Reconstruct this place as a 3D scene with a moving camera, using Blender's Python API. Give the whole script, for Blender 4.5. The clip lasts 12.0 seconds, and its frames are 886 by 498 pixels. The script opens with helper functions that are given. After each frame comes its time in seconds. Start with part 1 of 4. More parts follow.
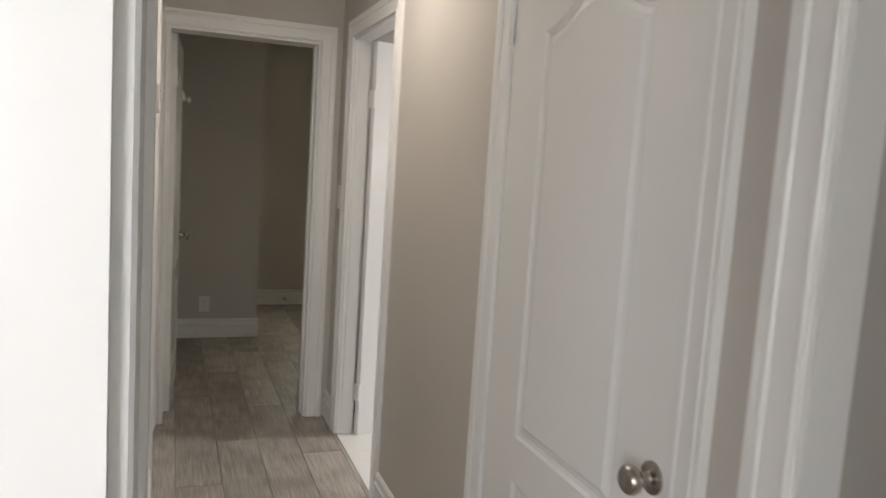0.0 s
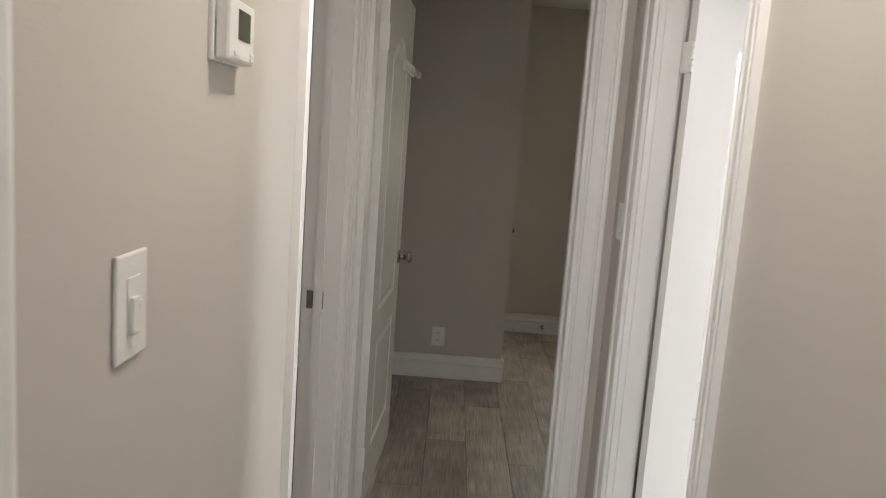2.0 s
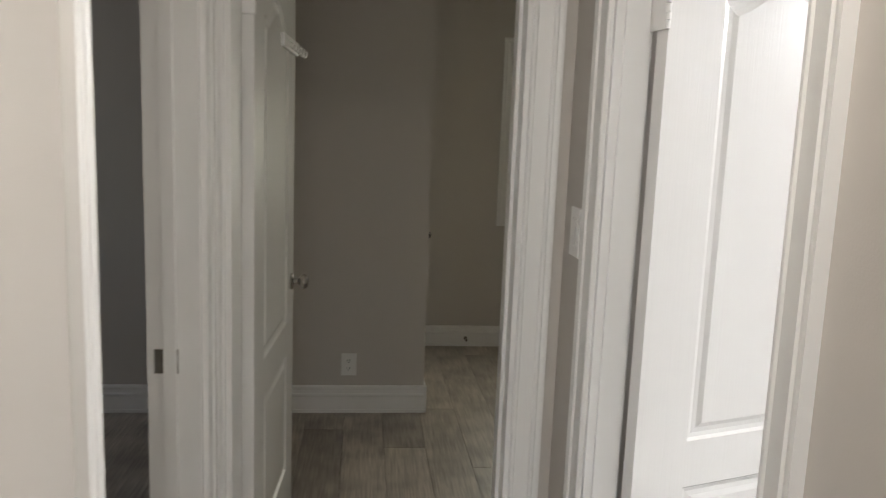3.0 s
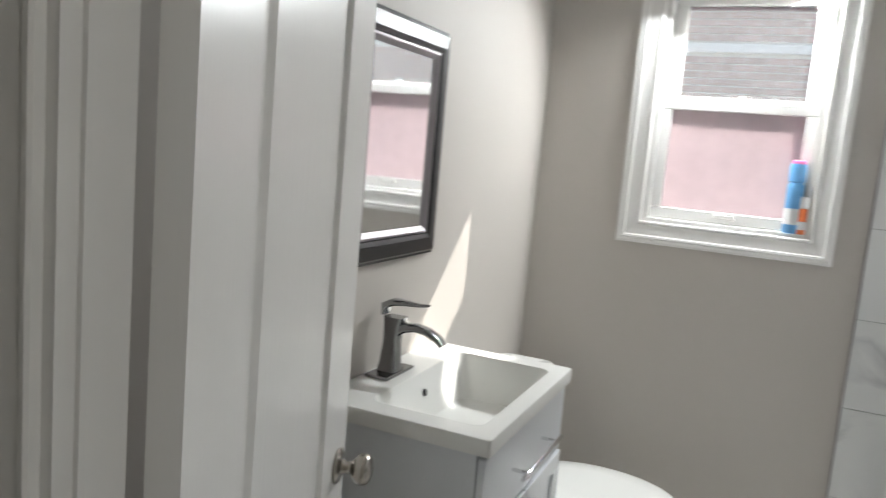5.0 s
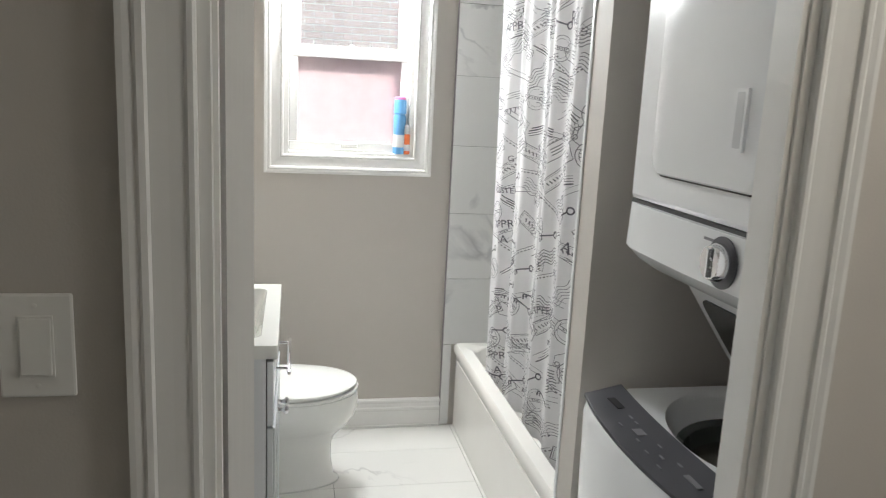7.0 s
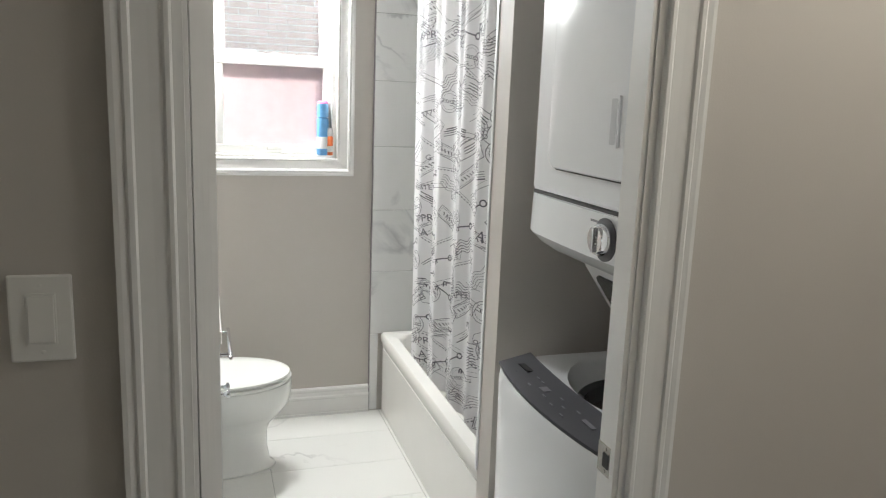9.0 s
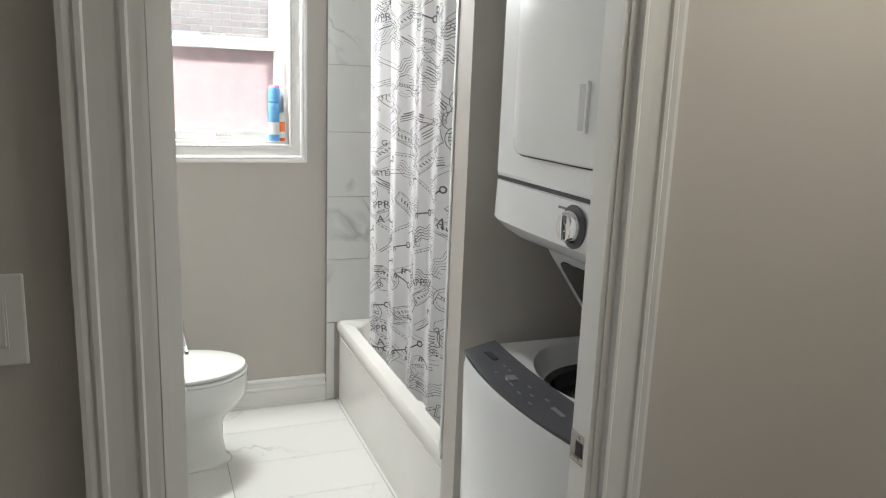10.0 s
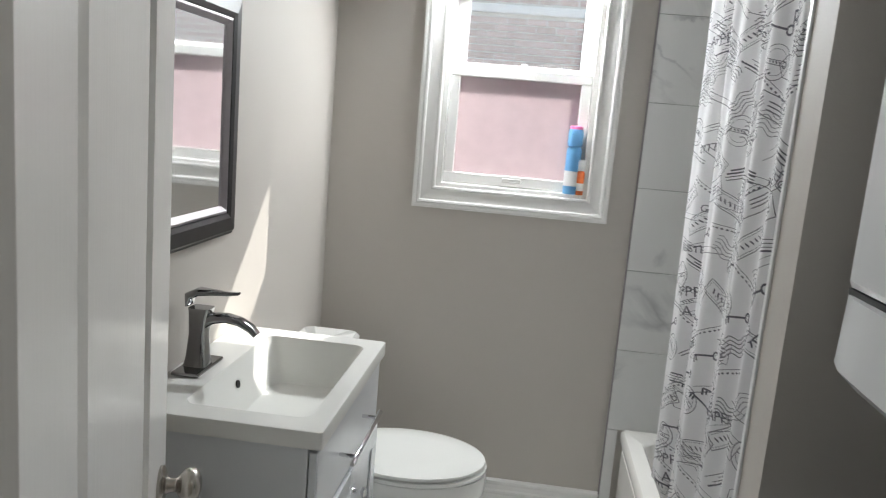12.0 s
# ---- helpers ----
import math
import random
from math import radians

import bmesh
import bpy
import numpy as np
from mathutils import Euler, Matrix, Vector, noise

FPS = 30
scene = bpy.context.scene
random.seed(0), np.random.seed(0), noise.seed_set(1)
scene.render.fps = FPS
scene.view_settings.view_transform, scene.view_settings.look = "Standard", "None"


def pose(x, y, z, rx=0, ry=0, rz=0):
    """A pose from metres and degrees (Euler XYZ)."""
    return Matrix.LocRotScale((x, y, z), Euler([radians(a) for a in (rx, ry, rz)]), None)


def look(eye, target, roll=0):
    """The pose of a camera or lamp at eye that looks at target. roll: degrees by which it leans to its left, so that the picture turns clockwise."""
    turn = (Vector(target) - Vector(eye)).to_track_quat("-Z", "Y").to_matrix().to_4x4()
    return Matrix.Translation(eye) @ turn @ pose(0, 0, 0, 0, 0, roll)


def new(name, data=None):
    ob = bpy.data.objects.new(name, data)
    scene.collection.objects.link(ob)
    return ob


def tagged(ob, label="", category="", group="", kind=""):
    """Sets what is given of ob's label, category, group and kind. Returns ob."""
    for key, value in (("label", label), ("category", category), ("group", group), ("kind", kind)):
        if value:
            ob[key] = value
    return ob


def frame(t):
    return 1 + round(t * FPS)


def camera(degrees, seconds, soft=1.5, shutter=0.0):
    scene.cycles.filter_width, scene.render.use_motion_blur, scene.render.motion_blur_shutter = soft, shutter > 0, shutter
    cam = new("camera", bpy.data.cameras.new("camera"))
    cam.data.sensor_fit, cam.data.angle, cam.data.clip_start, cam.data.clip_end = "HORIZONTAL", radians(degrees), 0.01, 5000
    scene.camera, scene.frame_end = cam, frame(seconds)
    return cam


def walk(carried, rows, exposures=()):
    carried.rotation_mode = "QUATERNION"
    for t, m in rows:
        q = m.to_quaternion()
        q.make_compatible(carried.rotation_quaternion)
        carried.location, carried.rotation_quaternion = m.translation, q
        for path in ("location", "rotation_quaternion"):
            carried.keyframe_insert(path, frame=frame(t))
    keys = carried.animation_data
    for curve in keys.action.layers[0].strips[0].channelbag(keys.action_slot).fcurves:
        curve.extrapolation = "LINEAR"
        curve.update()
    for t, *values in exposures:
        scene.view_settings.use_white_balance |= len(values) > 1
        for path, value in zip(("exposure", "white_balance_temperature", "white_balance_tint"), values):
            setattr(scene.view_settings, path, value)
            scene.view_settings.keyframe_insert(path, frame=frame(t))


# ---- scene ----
cam = camera(60.9, 12.0, soft=1.1, shutter=0.25)
PATH = [
    (0, (-0.834, -4.023, 1.432), (-0.153, -2.156, 1.207), 3.7),
    (0.5, (-0.743, -3.699, 1.464), (-0.33, -1.758, 1.219), 4.0),
    (1, (-0.632, -3.332, 1.458), (-0.44, -1.355, 1.219), 3.2),
    (1.5, (-0.525, -2.938, 1.463), (-0.518, -0.955, 1.207), 4.6),
    (2, (-0.549, -2.559, 1.449), (-0.568, -0.581, 1.156), 4.2),
    (2.5, (-0.55, -2.232, 1.452), (-0.525, -0.255, 1.149), 3.2),
    (4.5, (-0.385, -1.036, 1.401), (1.064, 0.317, 1.137), 4.4),
    (5, (-0.403, -0.803, 1.454), (1.413, -0.007, 1.19), 5.0),
    (5.5, (-0.396, -0.611, 1.472), (1.587, -0.471, 1.251), 2.9),
    (6, (-0.529, -0.497, 1.479), (1.445, -0.604, 1.178), 2.6),
    (6.5, (-0.702, -0.439, 1.493), (1.242, -0.673, 1.082), 2.6),
    (7, (-0.884, -0.393, 1.516), (1.038, -0.785, 1.126), 2.8),
    (9, (-1.104, -0.329, 1.53), (0.766, -0.925, 1.149), 2.2),
    (9.5, (-1.078, -0.309, 1.535), (0.757, -1.006, 1.153), 1.7),
    (10, (-1.058, -0.304, 1.532), (0.759, -1.027, 1.115), 2.2),
    (10.5, (-0.936, -0.343, 1.505), (0.904, -0.969, 1.033), 3.0),
    (11, (-0.713, -0.469, 1.505), (1.182, -0.915, 1.046), 3.1),
    (11.5, (-0.526, -0.576, 1.501), (1.44, -0.669, 1.144), 3.2),
    (12, (-0.379, -0.693, 1.498), (1.582, -0.486, 1.162), 4.8),
]
EXPOSURES = [(0.0, 1.42, 6800, 12), (1.0, 1.52, 6600, 11), (2.5, 1.85, 6600, 11), (4.5, 0.78, 6400, 8), (5.5, 0.62, 6400, 7), (6.0, 0.85, 6400, 7), (6.5, 1.05, 6500, 7),
             (7.0, 1.1, 6500, 7), (10.5, 1.1, 6550, 6), (11.0, 1.15, 6450, 7), (11.5, 0.9, 6400, 7), (12.0, 0.53, 6350, 7)]
walk(cam, [(t, look(eye, target, roll)) for t, eye, target, roll in PATH], EXPOSURES)


# ---- world, sun, lamps ----
SUN_WAY = Vector((-1.0, 0.64, -1.0)).normalized()
world = bpy.data.worlds.new("sky")
scene.world = world
world.use_nodes = True
sky = world.node_tree.nodes.new("ShaderNodeTexSky")
sky.sky_type, sky.sun_disc = "NISHITA", False
sky.sun_elevation = math.asin(-SUN_WAY.z)
sky.sun_rotation = math.atan2(-SUN_WAY.x, -SUN_WAY.y)
world.node_tree.links.new(sky.outputs[0], world.node_tree.nodes["Background"].inputs[0])
world.node_tree.nodes["Background"].inputs[1].default_value = 0.15


def lamp(name, kind, m, energy, colour=(1, 1, 1), **more):
    data = bpy.data.lights.new(name, kind)
    data.energy, data.color = energy, colour
    if "angle" in more:
        data.angle = more["angle"]
    if "size" in more:
        data.shape, data.size, data.size_y = "RECTANGLE", more["size"][0], more["size"][1]
    if "radius" in more:
        data.shape, data.size = "DISK", more["radius"] * 2
    ob = new(name, data)
    ob.matrix_world = m
    return ob


lamp("sun", "SUN", look((0, 0, 0), SUN_WAY), 5.0, (1, .95, .88), angle=radians(.6))
lamp("bath_window_light", "AREA", look((2.388, -.63, 2.06), (1.6, -.95, .95)), 17, (.97, .985, 1), size=(.5, .05))
lamp("bath_sky_light", "AREA", look((2.95, -.63, 2.5), (1.7, -.63, 1.0)), 3.5, (.96, .98, 1), size=(.8, .5))
lamp("bedroom_window_light", "AREA", look((.85, 3.28, 1.45), (.85, 2.0, 1.2)), 6.5, (1, .97, .78), size=(.8, 1.0))
lamp("living_window_light", "AREA", look((-2.6, -6.36, 1.5), (-1.6, -2.5, 1.2)), 35, (.9, .94, 1), size=(1.6, 1.3))
lamp("south_window_light", "AREA", look((-.6, -6.42, 1.45), (-.5, -3.0, 1.2)), 6.5, (.97, .98, 1), size=(1.8, 1.5))
# fill lamp in an added, unseen window; keeps the left room from going black
lamp("left_room_fill_light", "AREA", look((-4.16, .6, 1.5), (-2.0, .6, 1.0)), 2, (.95, .97, 1), size=(.8, 1.0))
lamp("hall_ceiling_light_bulb", "AREA", look((-.42, -1.5, 2.335), (-.42, -1.5, 0)), 2.3, (1, .95, .88), radius=.11)


# ---- materials ----
def material(name, colour, rough=.5, metal=0.0, vary=.06, scale=6.0, bump=.0, bump_scale=200.0, spec=.5, per_piece=0.0, coat=0.0):
    m = bpy.data.materials.new(name)
    m.use_nodes = True
    nt = m.node_tree
    n, l = nt.nodes, nt.links
    b = n["Principled BSDF"]
    b.inputs["Roughness"].default_value = rough
    b.inputs["Metallic"].default_value = metal
    b.inputs["Specular IOR Level"].default_value = spec
    b.inputs["Coat Weight"].default_value = coat
    tc = n.new("ShaderNodeTexCoord")
    big = n.new("ShaderNodeTexNoise")
    big.inputs["Scale"].default_value, big.inputs["Detail"].default_value = scale, 5
    l.new(tc.outputs["Object"], big.inputs["Vector"])
    mix = n.new("ShaderNodeMix")
    mix.data_type = "RGBA"
    mix.inputs[6].default_value = (*[c * (1 - vary) for c in colour], 1)
    mix.inputs[7].default_value = (*[min(1, c * (1 + vary)) for c in colour], 1)
    l.new(big.outputs["Fac"], mix.inputs[0])
    out = mix.outputs[2]
    if per_piece:
        info = n.new("ShaderNodeObjectInfo")
        hsv = n.new("ShaderNodeHueSaturation")
        mr = n.new("ShaderNodeMapRange")
        mr.inputs[3].default_value, mr.inputs[4].default_value = 1 - per_piece, 1 + per_piece
        l.new(info.outputs["Random"], mr.inputs[0])
        l.new(mr.outputs[0], hsv.inputs["Value"])
        l.new(out, hsv.inputs["Color"])
        out = hsv.outputs[0]
    l.new(out, b.inputs["Base Color"])
    rr = n.new("ShaderNodeMapRange")
    rr.inputs[3].default_value, rr.inputs[4].default_value = max(.02, rough - .06), min(1, rough + .06)
    l.new(big.outputs["Fac"], rr.inputs[0])
    l.new(rr.outputs[0], b.inputs["Roughness"])
    if bump:
        fine = n.new("ShaderNodeTexNoise")
        fine.inputs["Scale"].default_value, fine.inputs["Detail"].default_value = bump_scale, 3
        l.new(tc.outputs["Object"], fine.inputs["Vector"])
        bp = n.new("ShaderNodeBump")
        bp.inputs["Strength"].default_value, bp.inputs["Distance"].default_value = bump, .002
        l.new(fine.outputs["Fac"], bp.inputs["Height"])
        l.new(bp.outputs[0], b.inputs["Normal"])
    return m


def grain_paint(name, colour, rough):
    """Glossy paint over embossed wood grain that runs along z."""
    m = material(name, colour, rough, vary=.03, scale=3)
    n, l = m.node_tree.nodes, m.node_tree.links
    tc = n.new("ShaderNodeTexCoord")
    mp = n.new("ShaderNodeMapping")
    mp.inputs["Scale"].default_value = (90, 90, 2.2)
    g = n.new("ShaderNodeTexNoise")
    g.inputs["Scale"].default_value, g.inputs["Detail"].default_value, g.inputs["Distortion"].default_value = 1.6, 4, .6
    bp = n.new("ShaderNodeBump")
    bp.inputs["Strength"].default_value, bp.inputs["Distance"].default_value = .22, .0015
    l.new(tc.outputs["Object"], mp.inputs[0])
    l.new(mp.outputs[0], g.inputs["Vector"])
    l.new(g.outputs["Fac"], bp.inputs["Height"])
    l.new(bp.outputs[0], n["Principled BSDF"].inputs["Normal"])
    return m


def wood_floor(name):
    m = material(name, (.42, .375, .33), .42, vary=.1, scale=2.0, per_piece=.2)
    n, l = m.node_tree.nodes, m.node_tree.links
    b = n["Principled BSDF"]
    base = b.inputs["Base Color"].links[0].from_socket
    tc = n.new("ShaderNodeTexCoord")
    info = n.new("ShaderNodeObjectInfo")
    add = n.new("ShaderNodeVectorMath")
    add.operation = "MULTIPLY_ADD"
    add.inputs[1].default_value = (0, 0, 0)
    comb = n.new("ShaderNodeCombineXYZ")
    mul = n.new("ShaderNodeMath")
    mul.operation = "MULTIPLY"
    mul.inputs[1].default_value = 37.0
    l.new(info.outputs["Random"], mul.inputs[0])
    l.new(mul.outputs[0], comb.inputs[0])
    l.new(mul.outputs[0], comb.inputs[1])
    sh = n.new("ShaderNodeVectorMath")
    sh.operation = "ADD"
    l.new(tc.outputs["Object"], sh.inputs[0])
    l.new(comb.outputs[0], sh.inputs[1])
    mp = n.new("ShaderNodeMapping")
    mp.inputs["Scale"].default_value = (9, .8, 1)
    l.new(sh.outputs[0], mp.inputs[0])
    w = n.new("ShaderNodeTexNoise")
    w.inputs["Scale"].default_value, w.inputs["Distortion"].default_value = 2.4, 2.0
    w.inputs["Detail"].default_value = 3
    l.new(mp.outputs[0], w.inputs["Vector"])
    mp2 = n.new("ShaderNodeMapping")
    mp2.inputs["Scale"].default_value = (110, 3.5, 1)
    l.new(sh.outputs[0], mp2.inputs[0])
    f = n.new("ShaderNodeTexNoise")
    f.inputs["Scale"].default_value, f.inputs["Detail"].default_value = 1.5, 5
    l.new(mp2.outputs[0], f.inputs["Vector"])
    r1 = n.new("ShaderNodeMapRange")
    r1.inputs[3].default_value, r1.inputs[4].default_value = .68, 1.25
    l.new(w.outputs["Fac"], r1.inputs[0])
    r2 = n.new("ShaderNodeMapRange")
    r2.inputs[1].default_value, r2.inputs[2].default_value = .25, .75
    r2.inputs[3].default_value, r2.inputs[4].default_value = .6, 1.3
    l.new(f.outputs["Fac"], r2.inputs[0])
    blot = n.new("ShaderNodeTexNoise")
    blot.inputs["Scale"].default_value, blot.inputs["Detail"].default_value = 5, 2
    l.new(sh.outputs[0], blot.inputs["Vector"])
    r3 = n.new("ShaderNodeMapRange")
    r3.inputs[1].default_value, r3.inputs[2].default_value = .3, .7
    r3.inputs[3].default_value, r3.inputs[4].default_value = .75, 1.12
    l.new(blot.outputs["Fac"], r3.inputs[0])
    m1 = n.new("ShaderNodeMath")
    m1.operation = "MULTIPLY"
    m2 = n.new("ShaderNodeMath")
    m2.operation = "MULTIPLY"
    l.new(r1.outputs[0], m1.inputs[0])
    l.new(r2.outputs[0], m1.inputs[1])
    l.new(m1.outputs[0], m2.inputs[0])
    l.new(r3.outputs[0], m2.inputs[1])
    sc = n.new("ShaderNodeVectorMath")
    sc.operation = "SCALE"
    l.new(base, sc.inputs[0])
    l.new(m2.outputs[0], sc.inputs["Scale"])
    l.new(sc.outputs[0], b.inputs["Base Color"])
    bp = n.new("ShaderNodeBump")
    bp.inputs["Strength"].default_value, bp.inputs["Distance"].default_value = .15, .001
    l.new(f.outputs["Fac"], bp.inputs["Height"])
    l.new(bp.outputs[0], b.inputs["Normal"])
    return m


def marble(name, colour, rough, veins):
    m = material(name, colour, rough, vary=.02, scale=3, per_piece=.02)
    n, l = m.node_tree.nodes, m.node_tree.links
    b = n["Principled BSDF"]
    base = b.inputs["Base Color"].links[0].from_socket
    tc = n.new("ShaderNodeTexCoord")
    info = n.new("ShaderNodeObjectInfo")
    mul = n.new("ShaderNodeMath")
    mul.operation = "MULTIPLY"
    mul.inputs[1].default_value = 53.0
    l.new(info.outputs["Random"], mul.inputs[0])
    sh = n.new("ShaderNodeVectorMath")
    sh.operation = "ADD"
    l.new(tc.outputs["Object"], sh.inputs[0])
    l.new(mul.outputs[0], sh.inputs[1])
    t = n.new("ShaderNodeTexNoise")
    t.inputs["Scale"].default_value, t.inputs["Detail"].default_value = 1.9, 6
    t.inputs["Distortion"].default_value = 1.1
    l.new(sh.outputs[0], t.inputs["Vector"])
    a = n.new("ShaderNodeMath")
    a.operation = "SUBTRACT"
    a.inputs[1].default_value = .5
    l.new(t.outputs["Fac"], a.inputs[0])
    ab = n.new("ShaderNodeMath")
    ab.operation = "ABSOLUTE"
    l.new(a.outputs[0], ab.inputs[0])
    r = n.new("ShaderNodeMapRange")
    r.inputs[1].default_value, r.inputs[2].default_value = 0, .022
    r.inputs[3].default_value, r.inputs[4].default_value = 1, 0
    l.new(ab.outputs[0], r.inputs[0])
    t2 = n.new("ShaderNodeTexNoise")
    t2.inputs["Scale"].default_value = 2.6
    l.new(sh.outputs[0], t2.inputs["Vector"])
    r2 = n.new("ShaderNodeMapRange")
    r2.inputs[1].default_value, r2.inputs[2].default_value = .48, .68
    l.new(t2.outputs["Fac"], r2.inputs[0])
    mm = n.new("ShaderNodeMath")
    mm.operation = "MULTIPLY"
    l.new(r.outputs[0], mm.inputs[0])
    l.new(r2.outputs[0], mm.inputs[1])
    mix = n.new("ShaderNodeMix")
    mix.data_type = "RGBA"
    mix.inputs[7].default_value = (*veins, 1)
    l.new(mm.outputs[0], mix.inputs[0])
    l.new(base, mix.inputs[6])
    l.new(mix.outputs[2], b.inputs["Base Color"])
    return m


def glass(name, rough=0.0, haze=0.0):
    m = bpy.data.materials.new(name)
    m.use_nodes = True
    n, l = m.node_tree.nodes, m.node_tree.links
    out = n["Material Output"]
    tr = n.new("ShaderNodeBsdfTransparent")
    tr.inputs[0].default_value = (.95, .97, .96, 1)
    gl = n.new("ShaderNodeBsdfGlossy")
    gl.inputs["Roughness"].default_value = .02
    fr = n.new("ShaderNodeFresnel")
    mx = n.new("ShaderNodeMixShader")
    l.new(fr.outputs[0], mx.inputs[0])
    l.new(tr.outputs[0], mx.inputs[1])
    l.new(gl.outputs[0], mx.inputs[2])
    last = mx.outputs[0]
    if haze:
        tl = n.new("ShaderNodeBsdfTranslucent")
        tl.inputs[0].default_value = (.9, .9, .92, 1)
        no = n.new("ShaderNodeTexNoise")
        no.inputs["Scale"].default_value, no.inputs["Detail"].default_value = 9, 6
        mr = n.new("ShaderNodeMapRange")
        mr.inputs[3].default_value, mr.inputs[4].default_value = haze * .4, haze * 1.6
        l.new(no.outputs["Fac"], mr.inputs[0])
        m2 = n.new("ShaderNodeMixShader")
        l.new(mr.outputs[0], m2.inputs[0])
        l.new(last, m2.inputs[1])
        l.new(tl.outputs[0], m2.inputs[2])
        last = m2.outputs[0]
    l.new(last, out.inputs[0])
    return m


def film(name, colour):
    """Frosted privacy film: light passes and scatters."""
    m = bpy.data.materials.new(name)
    m.use_nodes = True
    n, l = m.node_tree.nodes, m.node_tree.links
    tl = n.new("ShaderNodeBsdfTranslucent")
    df = n.new("ShaderNodeBsdfDiffuse")
    no = n.new("ShaderNodeTexNoise")
    no.inputs["Scale"].default_value, no.inputs["Detail"].default_value = 7, 8
    mix = n.new("ShaderNodeMix")
    mix.data_type = "RGBA"
    mix.inputs[6].default_value = (*[c * .9 for c in colour], 1)
    mix.inputs[7].default_value = (*[min(1, c * 1.08) for c in colour], 1)
    l.new(no.outputs["Fac"], mix.inputs[0])
    l.new(mix.outputs[2], tl.inputs[0])
    l.new(mix.outputs[2], df.inputs[0])
    mx = n.new("ShaderNodeMixShader")
    mx.inputs[0].default_value = .3
    l.new(tl.outputs[0], mx.inputs[1])
    l.new(df.outputs[0], mx.inputs[2])
    l.new(mx.outputs[0], n["Material Output"].inputs[0])
    return m


def cloth(name, colour):
    m = material(name, colour, .85, vary=.03, scale=8, bump=.15, bump_scale=900)
    n, l = m.node_tree.nodes, m.node_tree.links
    tl = n.new("ShaderNodeBsdfTranslucent")
    tl.inputs[0].default_value = (*colour, 1)
    mx = n.new("ShaderNodeMixShader")
    mx.inputs[0].default_value = .3
    l.new(n["Principled BSDF"].outputs[0], mx.inputs[1])
    l.new(tl.outputs[0], mx.inputs[2])
    l.new(mx.outputs[0], n["Material Output"].inputs[0])
    return m


PAINT = material("greige wall paint", (.545, .51, .47), .62, vary=.025, scale=1.3, bump=.12, bump_scale=260)
CEIL = material("white ceiling paint", (.78, .77, .75), .8, vary=.02, bump=.1, bump_scale=150)
TRIM = material("white satin trim paint", (.8, .79, .77), .32, vary=.02, scale=4, bump=.015, bump_scale=40)
DOOR = grain_paint("white grained door paint", (.8, .79, .77), .24)
WOOD = wood_floor("grey oak laminate")
GAP = material("dark joint", (.05, .045, .04), .9)
TILE = marble("white marble floor tile", (.8, .79, .76), .14, (.58, .565, .55))
WTILE = marble("white marble wall tile", (.76, .76, .75), .1, (.5, .5, .51))
GROUT = material("grey grout", (.42, .42, .41), .9, bump=.2)
PORC = material("white porcelain", (.82, .82, .79), .08, vary=.01, spec=.6)
ACRYL = material("white acrylic tub", (.82, .8, .76), .16, vary=.02)
CHROME = material("chrome", (.75, .75, .77), .06, 1, vary=.02)
GUN = material("dark polished chrome", (.3, .3, .305), .06, 1, vary=.04)
NICKEL = material("brushed nickel", (.42, .39, .355), .26, 1, vary=.05, bump=.05)
VANITY = material("white lacquered vanity", (.74, .76, .78), .22, vary=.02)
BLACK = material("black frame wood", (.018, .016, .016), .42, vary=.3, scale=20)
SILVER = material("silver bead", (.36, .33, .34), .5, .6)
MIRROR = material("mirror glass", (.92, .93, .93), .01, 1, vary=0)
STEELW = material("white enamelled steel", (.8, .81, .82), .2, vary=.015)
DGREY = material("dark grey control panel", (.07, .07, .08), .3, vary=.1, scale=12)
SMOKE = material("smoked lid glass", (.06, .065, .065), .08, spec=.6)
PLAST = material("white switch plastic", (.8, .79, .76), .3, vary=.01)
# black plastic; its black also paints the shade in holes, slots and gaps
DARK = material("black plastic and hole shade", (.01, .01, .01), .5)
BLUE = material("sky blue can", (.16, .42, .75), .3, vary=.1, scale=40)
PINK = material("pink cap", (.75, .18, .42), .35)
ORANGE = material("orange can", (.85, .2, .06), .3, vary=.25, scale=60)
LABELW = material("white print", (.8, .8, .8), .4)
INK = material("grey stamp ink", (.13, .125, .145), .9, vary=.4, scale=30)
CURTAIN = cloth("white polyester curtain", (.82, .81, .82))
CLEAR = glass("window glass", haze=.1)
FILM = film("rosy frosted film", (.72, .635, .65))
BRICK = material("red brown brick", (.34, .19, .18), .85, vary=.25, scale=14, bump=.4, bump_scale=90, per_piece=.2)
MORTAR = material("pale mortar", (.5, .47, .43), .95)
SIDING = material("white soffit", (.75, .75, .74), .5)
SHINGLE = material("grey shingle", (.12, .12, .13), .9, vary=.3, scale=25)
GROUND = material("concrete drive", (.36, .35, .33), .9, vary=.15, scale=3, bump=.3)
BLIND = material("olive roller blind", (.42, .4, .24), .8, vary=.08)
SHADEGLASS = bpy.data.materials.new("lit opal glass")
SHADEGLASS.use_nodes = True
SHADEGLASS.node_tree.nodes["Principled BSDF"].inputs["Emission Color"].default_value = (1, .88, .72, 1)
SHADEGLASS.node_tree.nodes["Principled BSDF"].inputs["Emission Strength"].default_value = 3


# ---- mesh helpers ----
def thing(name, m=None, label="", category="", group="", kind=""):
    ob = new(name)
    ob.empty_display_size = .1
    if m is not None:
        ob.matrix_world = m
    return tagged(ob, label, category, group, kind)


